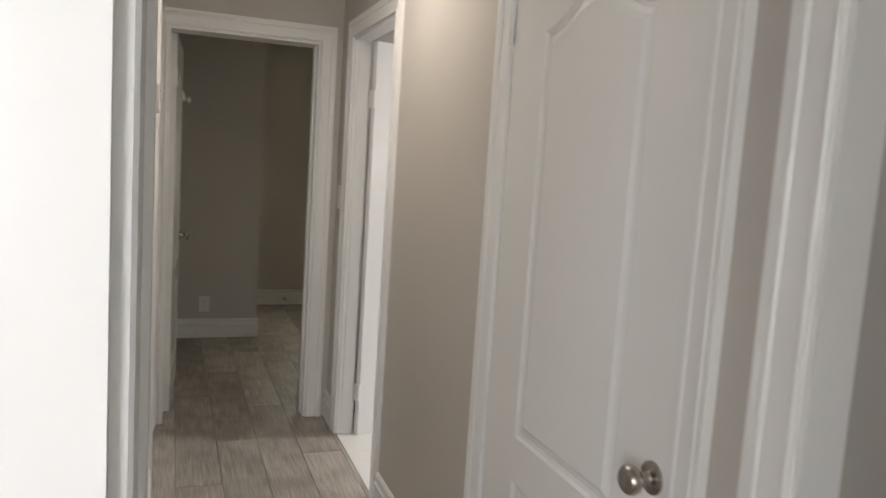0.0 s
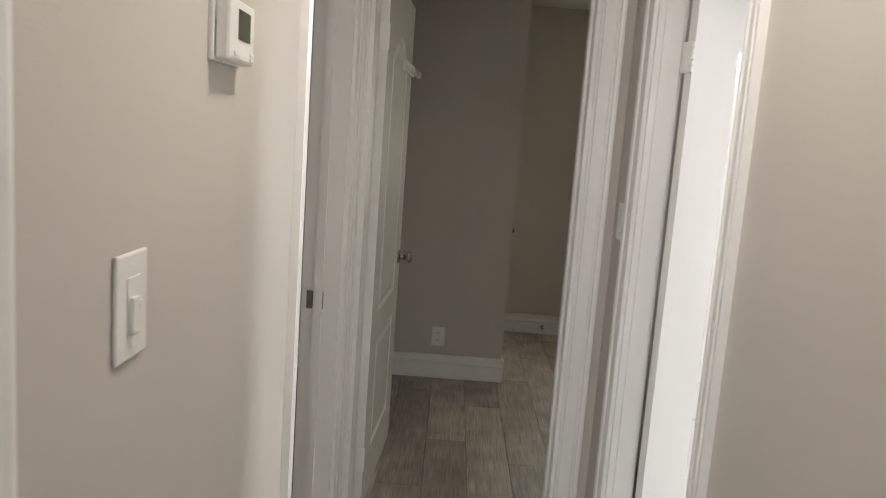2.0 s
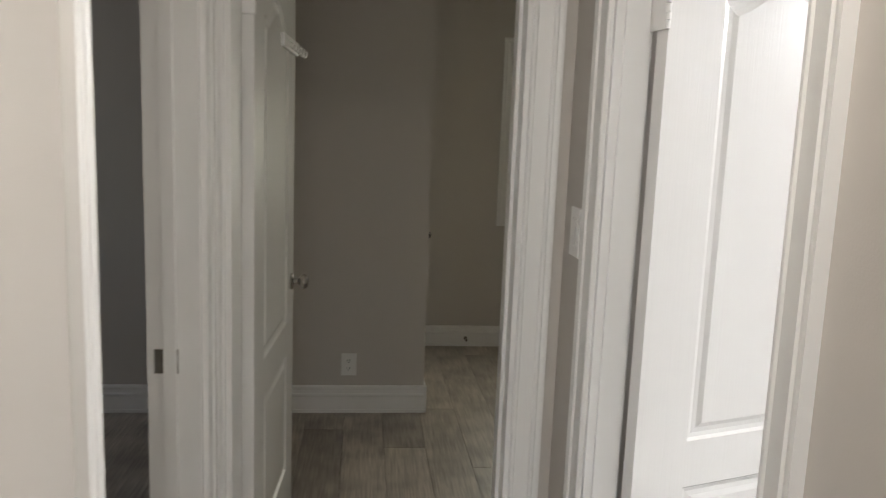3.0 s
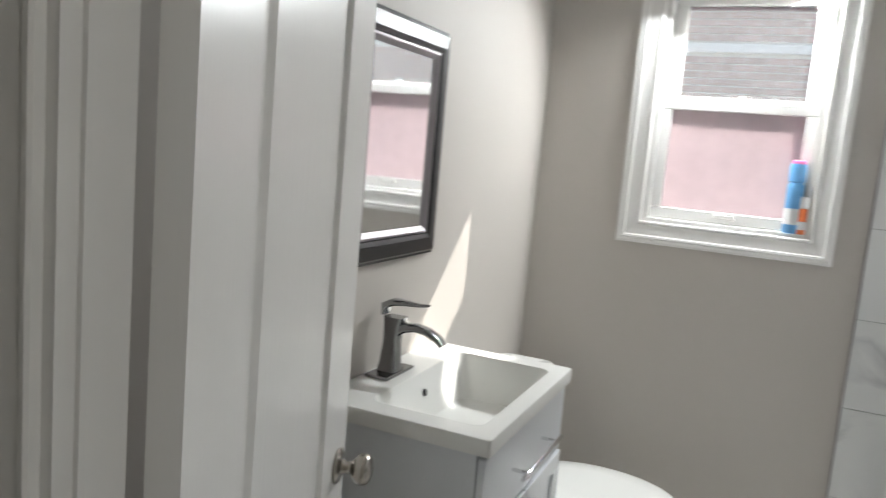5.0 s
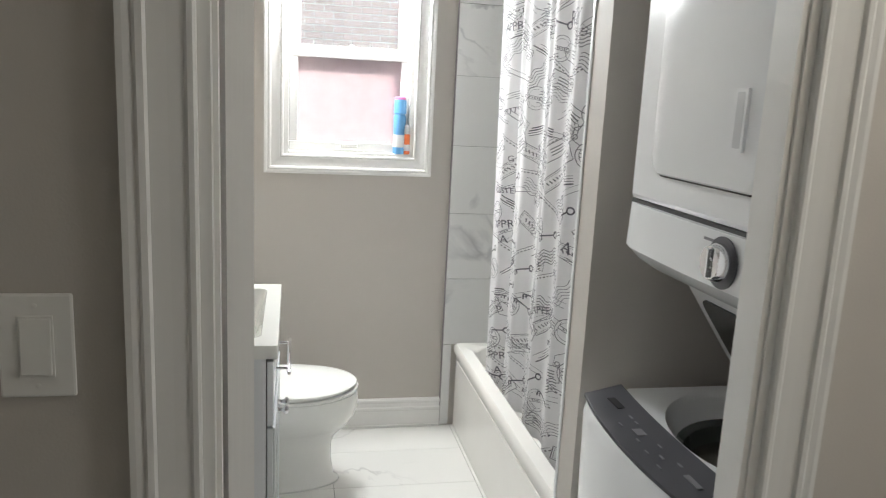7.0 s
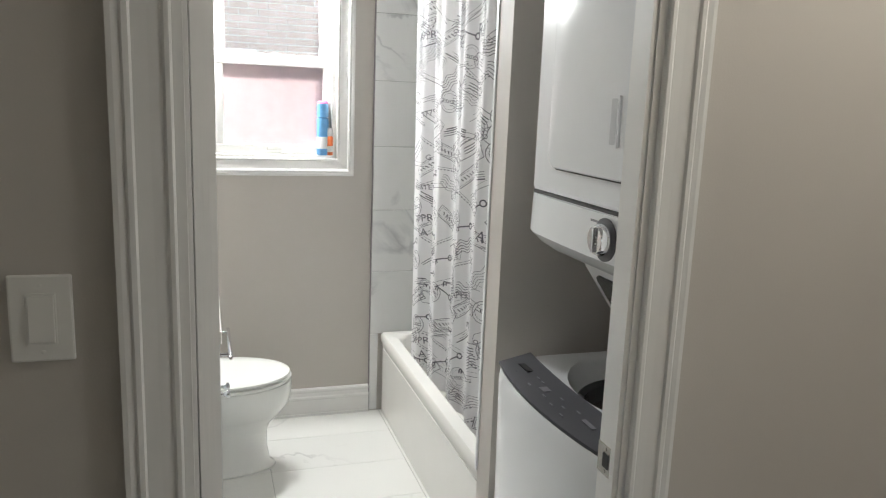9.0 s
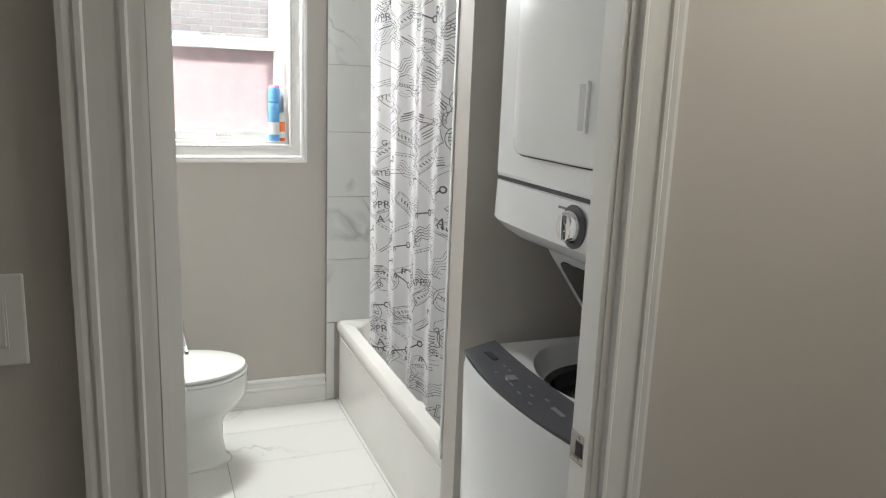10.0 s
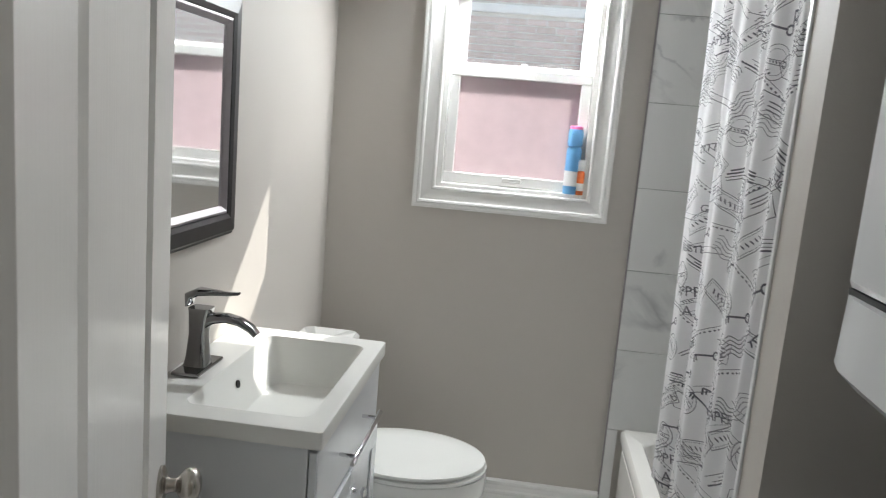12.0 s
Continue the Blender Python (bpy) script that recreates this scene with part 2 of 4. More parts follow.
def part(name, bm, mat, parent=None, label="", smooth=False):
    me = bpy.data.meshes.new(name)
    bmesh.ops.recalc_face_normals(bm, faces=bm.faces)
    if smooth:
        for f in bm.faces:
            f.smooth = True
        for e in bm.edges:
            if len(e.link_faces) == 2 and e.calc_face_angle(0) > .7:
                e.smooth = False
    bm.to_mesh(me)
    bm.free()
    me.materials.append(mat)
    ob = new(name, me)
    if parent is not None:
        ob.parent = parent
    if label:
        ob["label"] = label
    return ob


def box(bm, x0, x1, y0, y1, z0, z1, bevel=0.0, seg=2):
    m = Matrix.Translation(((x0 + x1) / 2, (y0 + y1) / 2, (z0 + z1) / 2)) @ Matrix.Diagonal((abs(x1 - x0), abs(y1 - y0), abs(z1 - z0), 1))
    vs = bmesh.ops.create_cube(bm, size=1, matrix=m)["verts"]
    if bevel:
        es = list({e for v in vs for e in v.link_edges})
        bmesh.ops.bevel(bm, geom=es, offset=bevel, segments=seg, affect="EDGES", profile=.5)
    return bm


def boxed(*a, **k):
    return box(bmesh.new(), *a, **k)


def turned(profile, n=24, m=None):
    """A solid turned about local z from (radius, height) pairs."""
    bm = bmesh.new()
    rings = []
    for r, z in profile:
        rings.append([bm.verts.new((max(r, 1e-4) * math.cos(2 * math.pi * k / n), max(r, 1e-4) * math.sin(2 * math.pi * k / n), z)) for k in range(n)])
    for a, b in zip(rings, rings[1:]):
        for k in range(n):
            bm.faces.new((a[k], a[(k + 1) % n], b[(k + 1) % n], b[k]))
    bm.faces.new(rings[0][::-1])
    bm.faces.new(rings[-1])
    if m is not None:
        bmesh.ops.transform(bm, matrix=m, verts=bm.verts)
    return bm


def loft(rings, caps=True):
    bm = bmesh.new()
    vs = [[bm.verts.new(p) for p in r] for r in rings]
    n = len(vs[0])
    for a, b in zip(vs, vs[1:]):
        for k in range(n):
            bm.faces.new((a[k], a[(k + 1) % n], b[(k + 1) % n], b[k]))
    if caps:
        bm.faces.new(vs[0][::-1])
        bm.faces.new(vs[-1])
    return bm


def moulding(bm, o, d, w, n, length, prof, m0=0, m1=0):
    """A strip along d from o; prof: (across w, out along n); m0, m1: mitres at the ends."""
    o, d, w, n = map(Vector, (o, d, w, n))
    a = [bm.verts.new(o - d * (m0 * u) + w * u + n * h) for u, h in prof]
    b = [bm.verts.new(o + d * (length + m1 * u) + w * u + n * h) for u, h in prof]
    k = len(prof)
    for i in range(k):
        bm.faces.new((a[i], a[(i + 1) % k], b[(i + 1) % k], b[i]))
    bm.faces.new(a[::-1])
    bm.faces.new(b)


CASING = [(0, 0), (0, .010), (.003, .013), (.009, .013), (.013, .010), (.030, .0115), (.050, .014), (.053, .019), (.060, .020), (.064, .017), (.073, .0195), (.080, .0195), (.080, 0)]
BASE = [(0, 0), (0, .016), (.016, .016), (.018, .013), (.085, .013), (.092, .017), (.100, .017), (.106, .012), (.122, .011), (.130, .014), (.138, .013), (.143, .006), (.145, 0)]
BASE_SMALL = [(u * .95, h) for u, h in BASE]


def opening_trim(name, face, n, along, a0, a1, top, bottom=None, jamb=(), label="white painted moulded door casing"):
    """Casing round an opening. along: 'x' or 'y'; face: the wall's other coordinate; n: +1 or -1, the side it stands on.
    bottom: None for a door. jamb: (from, to) of the lining across the wall's thickness."""
    t = thing(name, label=label, category="trim", kind="structure")

    def p(a, z):
        return (a, face, z) if along == "x" else (face, a, z)
    da = (1, 0, 0) if along == "x" else (0, 1, 0)
    nn = (0, n, 0) if along == "x" else (n, 0, 0)
    neg = tuple(-c for c in da)
    z0 = 0 if bottom is None else bottom
    foot = 0 if bottom is None else 1
    for o, d, w, ln, m0, m1 in ((p(a0, z0), (0, 0, 1), neg, top - z0, foot, 1), (p(a1, z0), (0, 0, 1), da, top - z0, foot, 1), (p(a0, top), da, (0, 0, 1), a1 - a0, 1, 1)) + (((p(a0, z0), da, (0, 0, -1), a1 - a0, 1, 1),) if bottom is not None else ()):
        bm = bmesh.new()
        moulding(bm, o, d, w, nn, ln, CASING, m0, m1)
        part("casing", bm, TRIM, t)
    if jamb:
        j0, j1 = jamb
        for q0, q1, zz0, zz1 in ((a0 - .004, a0 + .014, z0, top), (a1 - .014, a1 + .004, z0, top), (a0 + .014, a1 - .014, top - .014, top + .004)):
            bm = boxed(q0, q1, j0, j1, zz0, zz1) if along == "x" else boxed(j0, j1, q0, q1, zz0, zz1)
            part("jamb", bm, TRIM, t)
    return t


def wall(name, along, c0, c1, a0, a1, z0=0.0, z1=2.44, holes=(), mat=None, label="greige painted plaster wall"):
    """A wall with thickness c0..c1 along 'x' or 'y' from a0 to a1; holes: (a, a, z, z)."""
    cuts = sorted({a0, a1, *[h[0] for h in holes], *[h[1] for h in holes]})
    bm = bmesh.new()
    for p, q in zip(cuts, cuts[1:]):
        mid = (p + q) / 2
        spans, z = [], z0
        for h in sorted((h for h in holes if h[0] < mid < h[1]), key=lambda h: h[2]):
            if h[2] > z:
                spans.append((z, h[2]))
            z = h[3]
        if z < z1:
            spans.append((z, z1))
        for s0, s1 in spans:
            if along == "x":
                box(bm, p, q, c0, c1, s0, s1)
            else:
                box(bm, c0, c1, p, q, s0, s1)
    bmesh.ops.remove_doubles(bm, verts=bm.verts, dist=1e-5)
    return tagged(part(name, bm, mat or PAINT), label, "wall", kind="structure")


def baseboard(name, o, d, n, length, m0=0, m1=0, prof=BASE):
    bm = bmesh.new()
    moulding(bm, o, d, (0, 0, 1), n, length, prof)
    return tagged(part(name, bm, TRIM), "tall white moulded baseboard", "baseboard", kind="structure")


# ---- structure ----
# hall runs along y, 0.9 m wide; its east face is x = 0, its north end y = 0
E1, N1 = .076, .165
W0, W1 = -1.03, -.904
CLO = (-2.985, -2.178)
wall("wall_hall_east", "y", 0, E1, -6.3, 0, holes=[(CLO[0], CLO[1], 0, 2.02), (-1.046, -.289, 0, 2.02), (-4.1, -3.235, 0, 2.02)])
wall("wall_hall_west", "y", W0, W1, -3.44, 1.88, holes=[(-3.0, -2.07, 0, 2.02), (-.83, -.1, 0, 2.02)])
wall("wall_hall_west_near", "y", W0, -.864, -6.3, -3.44, holes=[(-4.5, -3.58, 0, 2.02)])
wall("wall_hall_north", "x", 0, N1, W1, .0, holes=[(-.866, -.114, 0, 2.02)])
wall("wall_bath_north", "x", .05, N1, 0, 2.40)
wall("wall_bath_south", "x", -2.0, -1.885, E1, 2.40)
wall("wall_bath_window", "y", 2.385, 2.55, -2.0, 3.3, holes=[(-.905, -.352, 1.255, 2.10)])
wall("wall_tub_end", "y", .836, .938, -1.885, -1.12)
wall("wall_bedroom_outlet", "x", 1.88, 2.0, -3.9, -.19)
wall("wall_bedroom_closet", "y", -.31, -.19, 2.0, 3.15)
wall("wall_bedroom_far", "x", 3.15, 3.34, -.31, 2.385, holes=[(.46, 1.26, .93, 2.02)])
wall("wall_left_partition", "x", -.99, -.87, -4.2, W0)
wall("wall_left_west", "y", -4.22, -4.1, -6.3, 2.0, holes=[(.2, 1.0, 1.0, 2.0)])
wall("wall_south", "x", -6.45, -6.3, -4.22, 1.9, holes=[(-3.4, -1.8, .85, 2.15), (-1.5, .3, .7, 2.2)])
wall("wall_east_room_end", "y", 1.8, 1.9, -6.3, -2.0)
wall("wall_closet_back", "y", .75, .8, -3.15, -2.0)
wall("wall_closet_side", "x", -3.2, -3.12, E1, 1.8)
tagged(part("ceiling", boxed(-4.3, 2.7, -6.5, 3.4, 2.44, 2.56), CEIL), "flat white painted ceiling", "ceiling", kind="structure")
sub = part("floor", boxed(-4.3, 2.385, -6.5, 3.2, -.1, -.012), GAP)
tagged(sub, "grey oak laminate plank floor", "floor", kind="structure")
bath_floor = part("bath_floor", boxed(E1, 2.385, -1.885, .05, -.0118, -.003), GROUT)
tagged(bath_floor, "glossy white marble tile floor with grey veins", "floor", kind="structure")

# casings and linings
opening_trim("trim_bath_door", 0, -1, "y", -1.046, -.289, 2.02, jamb=(0, E1))
opening_trim("trim_bath_door_inside", E1, 1, "y", -1.046, -.289, 2.02)
opening_trim("trim_closet_door", 0, -1, "y", CLO[0], CLO[1], 2.02, jamb=(0.0, E1))
opening_trim("trim_east_opening", 0, -1, "y", -4.1, -3.235, 2.02, jamb=(0, E1))
opening_trim("trim_bedroom_door", 0, -1, "x", -.866 + .0, -.114, 2.02, jamb=(0, N1))
opening_trim("trim_left_room_door", W1, 1, "y", -.83, -.1, 2.02, jamb=(W0, W1))
opening_trim("trim_left_opening", W1, 1, "y", -3.0, -2.07, 2.02, jamb=(W0, W1))
opening_trim("trim_near_opening", -.864, 1, "y", -4.5, -3.58, 2.02, jamb=(W0, -.864))
# door stops
for nm, b in (("door_stop_bath", (.004, .018, -1.032, -1.022, 0, 2.006)), ("door_stop_bath", (.02, .04, -.309, -.303, 0, 2.006)), ("door_stop_bedroom", (-.138, -.128, .06, .1, 0, 2.006)),
              ("door_stop_left", (-.99, -.96, -.124, -.114, 0, 2.006)), ("door_stop_left", (-.99, -.96, -.816, -.806, 0, 2.006))):
    tagged(part("trim_" + nm, boxed(*b), TRIM), "white painted door stop strip", "trim", kind="structure")
tagged(part("threshold", boxed(-.002, E1, -1.03, -.305, -.003, .006, bevel=.002), TILE), "white marble door threshold", "threshold", kind="structure")

# baseboards
for nm, o, d, n, ln in (("baseboard_hall_east", (0, -2.096, 0), (0, 1, 0), (-1, 0, 0), .968), ("baseboard_hall_corner", (0, -.207, 0), (0, 1, 0), (-1, 0, 0), .207),
                        ("baseboard_hall_south", (0, -3.153, 0), (0, 1, 0), (-1, 0, 0), .084), ("baseboard_hall_west", (W1, -1.988, 0), (0, 1, 0), (1, 0, 0), 1.076),
                        ("baseboard_hall_west_south", (W1, -3.44, 0), (0, 1, 0), (1, 0, 0), .358),
                        ("baseboard_bedroom_outlet", (W1, 1.88, 0), (1, 0, 0), (0, -1, 0), .73), ("baseboard_bedroom_side", (-.19, 1.864, 0), (0, 1, 0), (1, 0, 0), 1.286),
                        ("baseboard_bedroom_far", (-.19, 3.15, 0), (1, 0, 0), (0, -1, 0), 2.57), ("baseboard_bedroom_west", (W1, .17, 0), (0, 1, 0), (1, 0, 0), 1.7),
                        ("baseboard_left_room", (-4.1, 1.88, 0), (1, 0, 0), (0, -1, 0), 3.07), ("baseboard_partition", (-4.1, -.99, 0), (1, 0, 0), (0, -1, 0), 3.07),
                        ("baseboard_bath_window", (2.385, -1.077, 0), (0, 1, 0), (-1, 0, 0), 1.12), ("baseboard_bath_north", (.3, .05, 0), (1, 0, 0), (0, -1, 0), .53)):
    baseboard(nm, o, d, n, ln)


# ---- doors ----
def outline(x0, x1, z0, z1, camber=0.0):
    pts = [(x0, z0), (x1, z0)]
    n = 14 if camber else 1
    for k in range(n + 1):
        u = k / n
        lift = camber * (.5 - .5 * math.cos(2 * math.pi * u)) if camber else 0
        pts.append((x1 + (x0 - x1) * u, z1 - camber + lift))
    return pts


def inset(pts, d):
    out = []
    n = len(pts)
    for i in range(n):
        p, q, r = Vector(pts[i - 1]), Vector(pts[i]), Vector(pts[(i + 1) % n])
        a, b = (q - p).normalized(), (r - q).normalized()
        na, nb = Vector((-a.y, a.x)), Vector((-b.y, b.x))
        m = (na + nb).normalized()
        out.append(q + m * (d / max(.4, m.dot(na))))
    return out


def door_leaf(w, h, t, panels):
    """A moulded door: x from the hinge edge, y from 0 to t, z up; sunk mouldings round raised fields on both faces."""
    bm = bmesh.new()
    rect = [(0, 0), (w, 0), (w, h), (0, h)]
    rims = []
    for y, s in ((0.0, 1), (t, -1)):
        edges = []
        rv = [bm.verts.new((x, y, z)) for x, z in rect]
        rims.append(rv)
        edges += [bm.edges.new((rv[i], rv[(i + 1) % 4])) for i in range(4)]
        loops = []
        for pts in panels:
            rings = []
            for d, dep in ((0, 0), (.006, .007), (.016, .009), (.028, .007), (.04, .001)):
                rings.append([bm.verts.new((q[0], y + s * dep, q[1])) for q in (inset(pts, d) if d else [Vector(p) for p in pts])])
            loops.append(rings)
            edges += [bm.edges.new((rings[0][i], rings[0][(i + 1) % len(pts)])) for i in range(len(pts))]
        bmesh.ops.triangle_fill(bm, use_beauty=True, use_dissolve=False, edges=edges)
        for rings in loops:
            for a, b in zip(rings, rings[1:]):
                for i in range(len(a)):
                    bm.faces.new((a[i], a[(i + 1) % len(a)], b[(i + 1) % len(a)], b[i]))
            bm.faces.new(rings[-1])
    a, b = rims
    for i in range(4):
        bm.faces.new((a[i], a[(i + 1) % 4], b[(i + 1) % 4], b[i]))
    return bm


def door_knob(parent, x, y, z, side):
    m = Matrix.Translation((x, y, z)) @ Matrix.Rotation(radians(90 if side < 0 else -90), 4, "X")
    k = part("door_handle", turned([(.031, 0), (.031, .004), (.027, .008), (.014, .011), (.011, .018), (.011, .026), (.017, .031), (.025, .038), (.0275, .046), (.026, .055), (.02, .061), (.01, .064), (0, .064)], 28, m), NICKEL, parent, "brushed nickel round knob", True)
    return k


def hinge(parent, x, y, z):
    h = part("hinge", boxed(x - .002, x + .002, y - .03, y + .03, z - .044, z + .044), TRIM, parent, "painted over steel hinge")
    for k in range(5):
        part("knuckle", turned([(.0055, -.008), (.0065, -.0075), (.0065, .0075), (.0055, .008)], 10, Matrix.Translation((x, y - .034, z - .035 + .0175 * k))), TRIM, h)


def hung_door(name, w, m, knob_sides, label, t=.035, h=2.0, edge=.15):
    d = thing(name, m, label, "door", kind="structure")
    panels = [outline(edge, w - edge, .75, 1.83, .075), outline(edge, w - edge, .19, .635)]
    leaf = part("leaf", door_leaf(w, h, t, panels), DOOR, d)
    for s in knob_sides:
        door_knob(d, w - .055, 0 if s < 0 else t, .885, s)
    return d


# bath door, open past a right angle towards the north wall
bd = hung_door("door_bath", .665, pose(.09, -.311, .006, 0, 0, 17.5) @ pose(0, -.035, 0), (-1, 1), "white two-panel interior door standing open")
for z in (.22, 1.72):
    hinge(bd, -.004, .034, z)
part("latch", boxed(.6645, .667, .006, .029, .855, .915, bevel=.001), NICKEL, bd, "nickel latch plate")
# bedroom door, open against the bedroom's west side; a white hook rail on it
bed = hung_door("door_bedroom", .745, pose(-.856, .178, .006, 0, 0, 87) @ pose(0, -.035, 0), (-1, 1), "white two-panel bedroom door standing open")
for z in (.2, 1.78):
    part("hinge", boxed(-.012, .002, -.004, .03, z - .045, z + .045), TRIM, bed, "painted over steel hinge")
closet = hung_door("door_closet", .80, pose(-.002, CLO[1] - .004, .006, 0, 0, -90), (-1,), "closed white two-panel closet door with cambered top panel", edge=.178)
for z in (.2, 1.79):
    part("hinge", turned([(.007, -.044), (.008, -.043), (.008, .043), (.007, .044)], 12, Matrix.Translation((-.003, -.009, z))), TRIM, closet, "painted over hinge barrel")

rail = thing("hook_rail", pose(-.856, .178, .006, 0, 0, 87) @ pose(0, -.035, 0), "white coat hook rail screwed to the door", "hook rail")
part("rail", boxed(.42, .735, -.014, -.001, 1.70, 1.745, bevel=.003), TRIM, rail)
for k in range(5):
    x = .435 + .068 * k
    bm = bmesh.new()
    pts = [(0, 1.735), (-.012, 1.72), (-.018, 1.70), (-.026, 1.695), (-.033, 1.703), (-.035, 1.716)]
    rings = [[(x + .005 * math.cos(a), -.012 + py + .002 * math.sin(a), z + .005 * math.sin(a)) for a in [2 * math.pi * i / 8 for i in range(8)]] for py, z in pts]
    bm.free()
    part("hook", loft(rings), TRIM, rail, smooth=True)


def strike(name, m, label):
    s = thing(name, m, label, "strike plate")
    part("plate", boxed(-.028, .028, 0, .002, -.03, .03, bevel=.0008, seg=1), NICKEL, s)
    part("latch_hole", boxed(-.013, .008, .0021, .003, -.014, .014), DARK, s)
    for z in (-.022, .022):
        part("screw", turned([(.0035, 0), (.0035, .0008), (.001, .0012)], 10, Matrix.Translation((0, .002, z)) @ Matrix.Rotation(radians(-90), 4, "X")), NICKEL, s)


strike("strike_plate", pose(-.985, -.1145, .885, 0, 0, 180), "nickel strike plate on a white jamb")
strike("strike_plate", pose(.048, -1.0315, .885), "nickel strike plate on a white jamb")


# ---- switches, outlets, thermostat ----
def plate(name, m, w, h, label, category, style):
    """A wall plate in local x (across) and z (up), standing out along -y."""
    t = thing(name, m, label, category)
    part("cover", boxed(-w / 2, w / 2, -.006, 0, -h / 2, h / 2, bevel=.003), PLAST, t)
    if style == "rocker":
        part("frame", boxed(-.019, .019, -.0075, -.006, -.036, .036, bevel=.0006, seg=1), PLAST, t)
        bm = boxed(-.0165, .0165, -.0115, -.0075, -.033, .033, bevel=.0012)
        for v in bm.verts:
            if v.co.y < -.009:
                v.co.y += .003 * (v.co.z / .033 * .5 + .5)
        part("rocker", bm, PLAST, t)
    elif style == "dimmer":
        part("frame", boxed(-.0165, .0165, -.008, -.006, -.034, .034, bevel=.0008, seg=1), PLAST, t)
        part("paddle", boxed(-.0135, .003, -.0135, -.008, -.03, .012, bevel=.0015), PLAST, t)
        part("slider", boxed(.006, .012, -.012, -.008, -.005, .006, bevel=.001), PLAST, t)
    else:
        for z in (-.02, .02):
            o = part("socket", boxed(-.0165, .0165, -.0078, -.006, z - .0145, z + .0145, bevel=.0012), PLAST if style == "outlet" else PLAST, t)
            for x in (-.0065, .0065):
                part("slot", boxed(x - .0012, x + .0012, -.0081, -.0074, z - .002, z + .007), DARK, o)
            part("slot", turned([(.0025, 0), (.0025, .0006)], 10, Matrix.Translation((0, -.0076, z - .0085)) @ Matrix.Rotation(radians(90), 4, "X")), DARK, o)
    for z in (-h / 2 + .014, h / 2 - .014):
        part("screw", turned([(.003, 0), (.003, .0008), (.001, .0012)], 10, Matrix.Translation((0, -.006, z)) @ Matrix.Rotation(radians(90), 4, "X")), PLAST, t)
    return t


plate("light_switch", pose(0, -.112, 1.222, 0, 0, -90), .08, .122, "white rocker light switch beside the bathroom door", "light switch", "rocker")
plate("light_switch", pose(W1, -1.742, 1.238, 0, 0, 90), .08, .122, "white dimmer light switch on greige wall", "light switch", "dimmer")
plate("light_switch", pose(W1, -3.2, 1.0, 0, 0, 90), .08, .122, "white rocker light switch between two openings", "light switch", "rocker")
plate("wall_outlet", pose(-.582, 1.88, .257), .078, .118, "white double wall outlet above the baseboard", "outlet", "outlet")
plate("wall_outlet", pose(.668, .05, 1.19), .08, .12, "grey bathroom wall outlet behind the door", "outlet", "outlet")

th = thing("thermostat", pose(W1, -1.43, 1.578, 0, 0, 90), "white wall thermostat with a small grey display", "thermostat")
part("back_plate", boxed(-.066, .066, -.008, 0, -.046, .046, bevel=.002), PLAST, th)
bm = boxed(-.062, .062, -.03, -.008, -.044, .044, bevel=.005)
part("cover", bm, PLAST, th)
part("display", boxed(-.025, .035, -.0308, -.0302, -.012, .03), material("green grey display", (.09, .1, .07), .15), th, "dark grey-green display")
for z in (-.028, -.036):
    part("button", boxed(.036, .052, -.033, -.03, z - .003, z + .003, bevel=.001), PLAST, th)
part("slider", boxed(-.045, -.025, -.033, -.03, -.036, -.03, bevel=.001), PLAST, th)

# return air grille low on the partition of the left room
gr = thing("air_grille", pose(-1.66, -.99, .215), "white louvred return air grille on grey wall", "air grille")
for b in ((-.33, .33, -.012, 0, .145, .175), (-.33, .33, -.012, 0, -.175, -.145), (-.33, -.30, -.012, 0, -.145, .145), (.30, .33, -.012, 0, -.145, .145)):
    part("frame", boxed(*b, bevel=.002), TRIM, gr)
for x in (-.1, .1):
    part("divider", boxed(x - .008, x + .008, -.011, -.003, -.145, .145), TRIM, gr)
part("backing", boxed(-.30, .30, -.002, -.0005, -.145, .145), DARK, gr)
slat = None
for k in range(19):
    z = -.137 + k * .0152
    if slat is None:
        bm = boxed(-.30, .30, -.0095, -.0085, -.007, .007)
        bmesh.ops.rotate(bm, cent=(0, -.006, 0), matrix=Matrix.Rotation(radians(35), 3, "X"), verts=bm.verts)
        slat = part("slat", bm, TRIM, gr)
        ob = slat
    else:
        ob = slat.copy()
        scene.collection.objects.link(ob)
    ob.location.z = z

# hall ceiling light
cl = thing("ceiling_light", pose(-.42, -1.5, 2.44), "round flush ceiling light with lit opal glass", "ceiling light")
part("base", turned([(.15, 0), (.15, -.02), (.145, -.03), (.02, -.03)], 40), NICKEL, cl, smooth=True)
part("shade", turned([(.14, -.03), (.138, -.05), (.12, -.075), (.08, -.09), (.03, -.096), (0, -.097)], 40), SHADEGLASS, cl, "lit opal glass shade", True)

# bedroom: cupboard knob and door stop, window with blind
kn = thing("cupboard_knob", pose(-.19, 2.27, .89, 0, 90, 0), "small dark bronze cupboard knob beside a wall corner", "knob")
part("knob", turned([(.008, 0), (.007, .015), (.012, .02), (.018, .028), (.019, .036), (.014, .044), (0, .046)], 20), GUN, kn, smooth=True)
ds = thing("door_stop", pose(.2, 3.135, .06, 90, 0, 0), "small nickel spring door stop on the baseboard", "door stop")
part("spring", turned([(.012, 0), (.012, .006), (.006, .01), (.006, .05), (.009, .052), (.009, .065), (0, .067)], 14), NICKEL, ds, smooth=True)


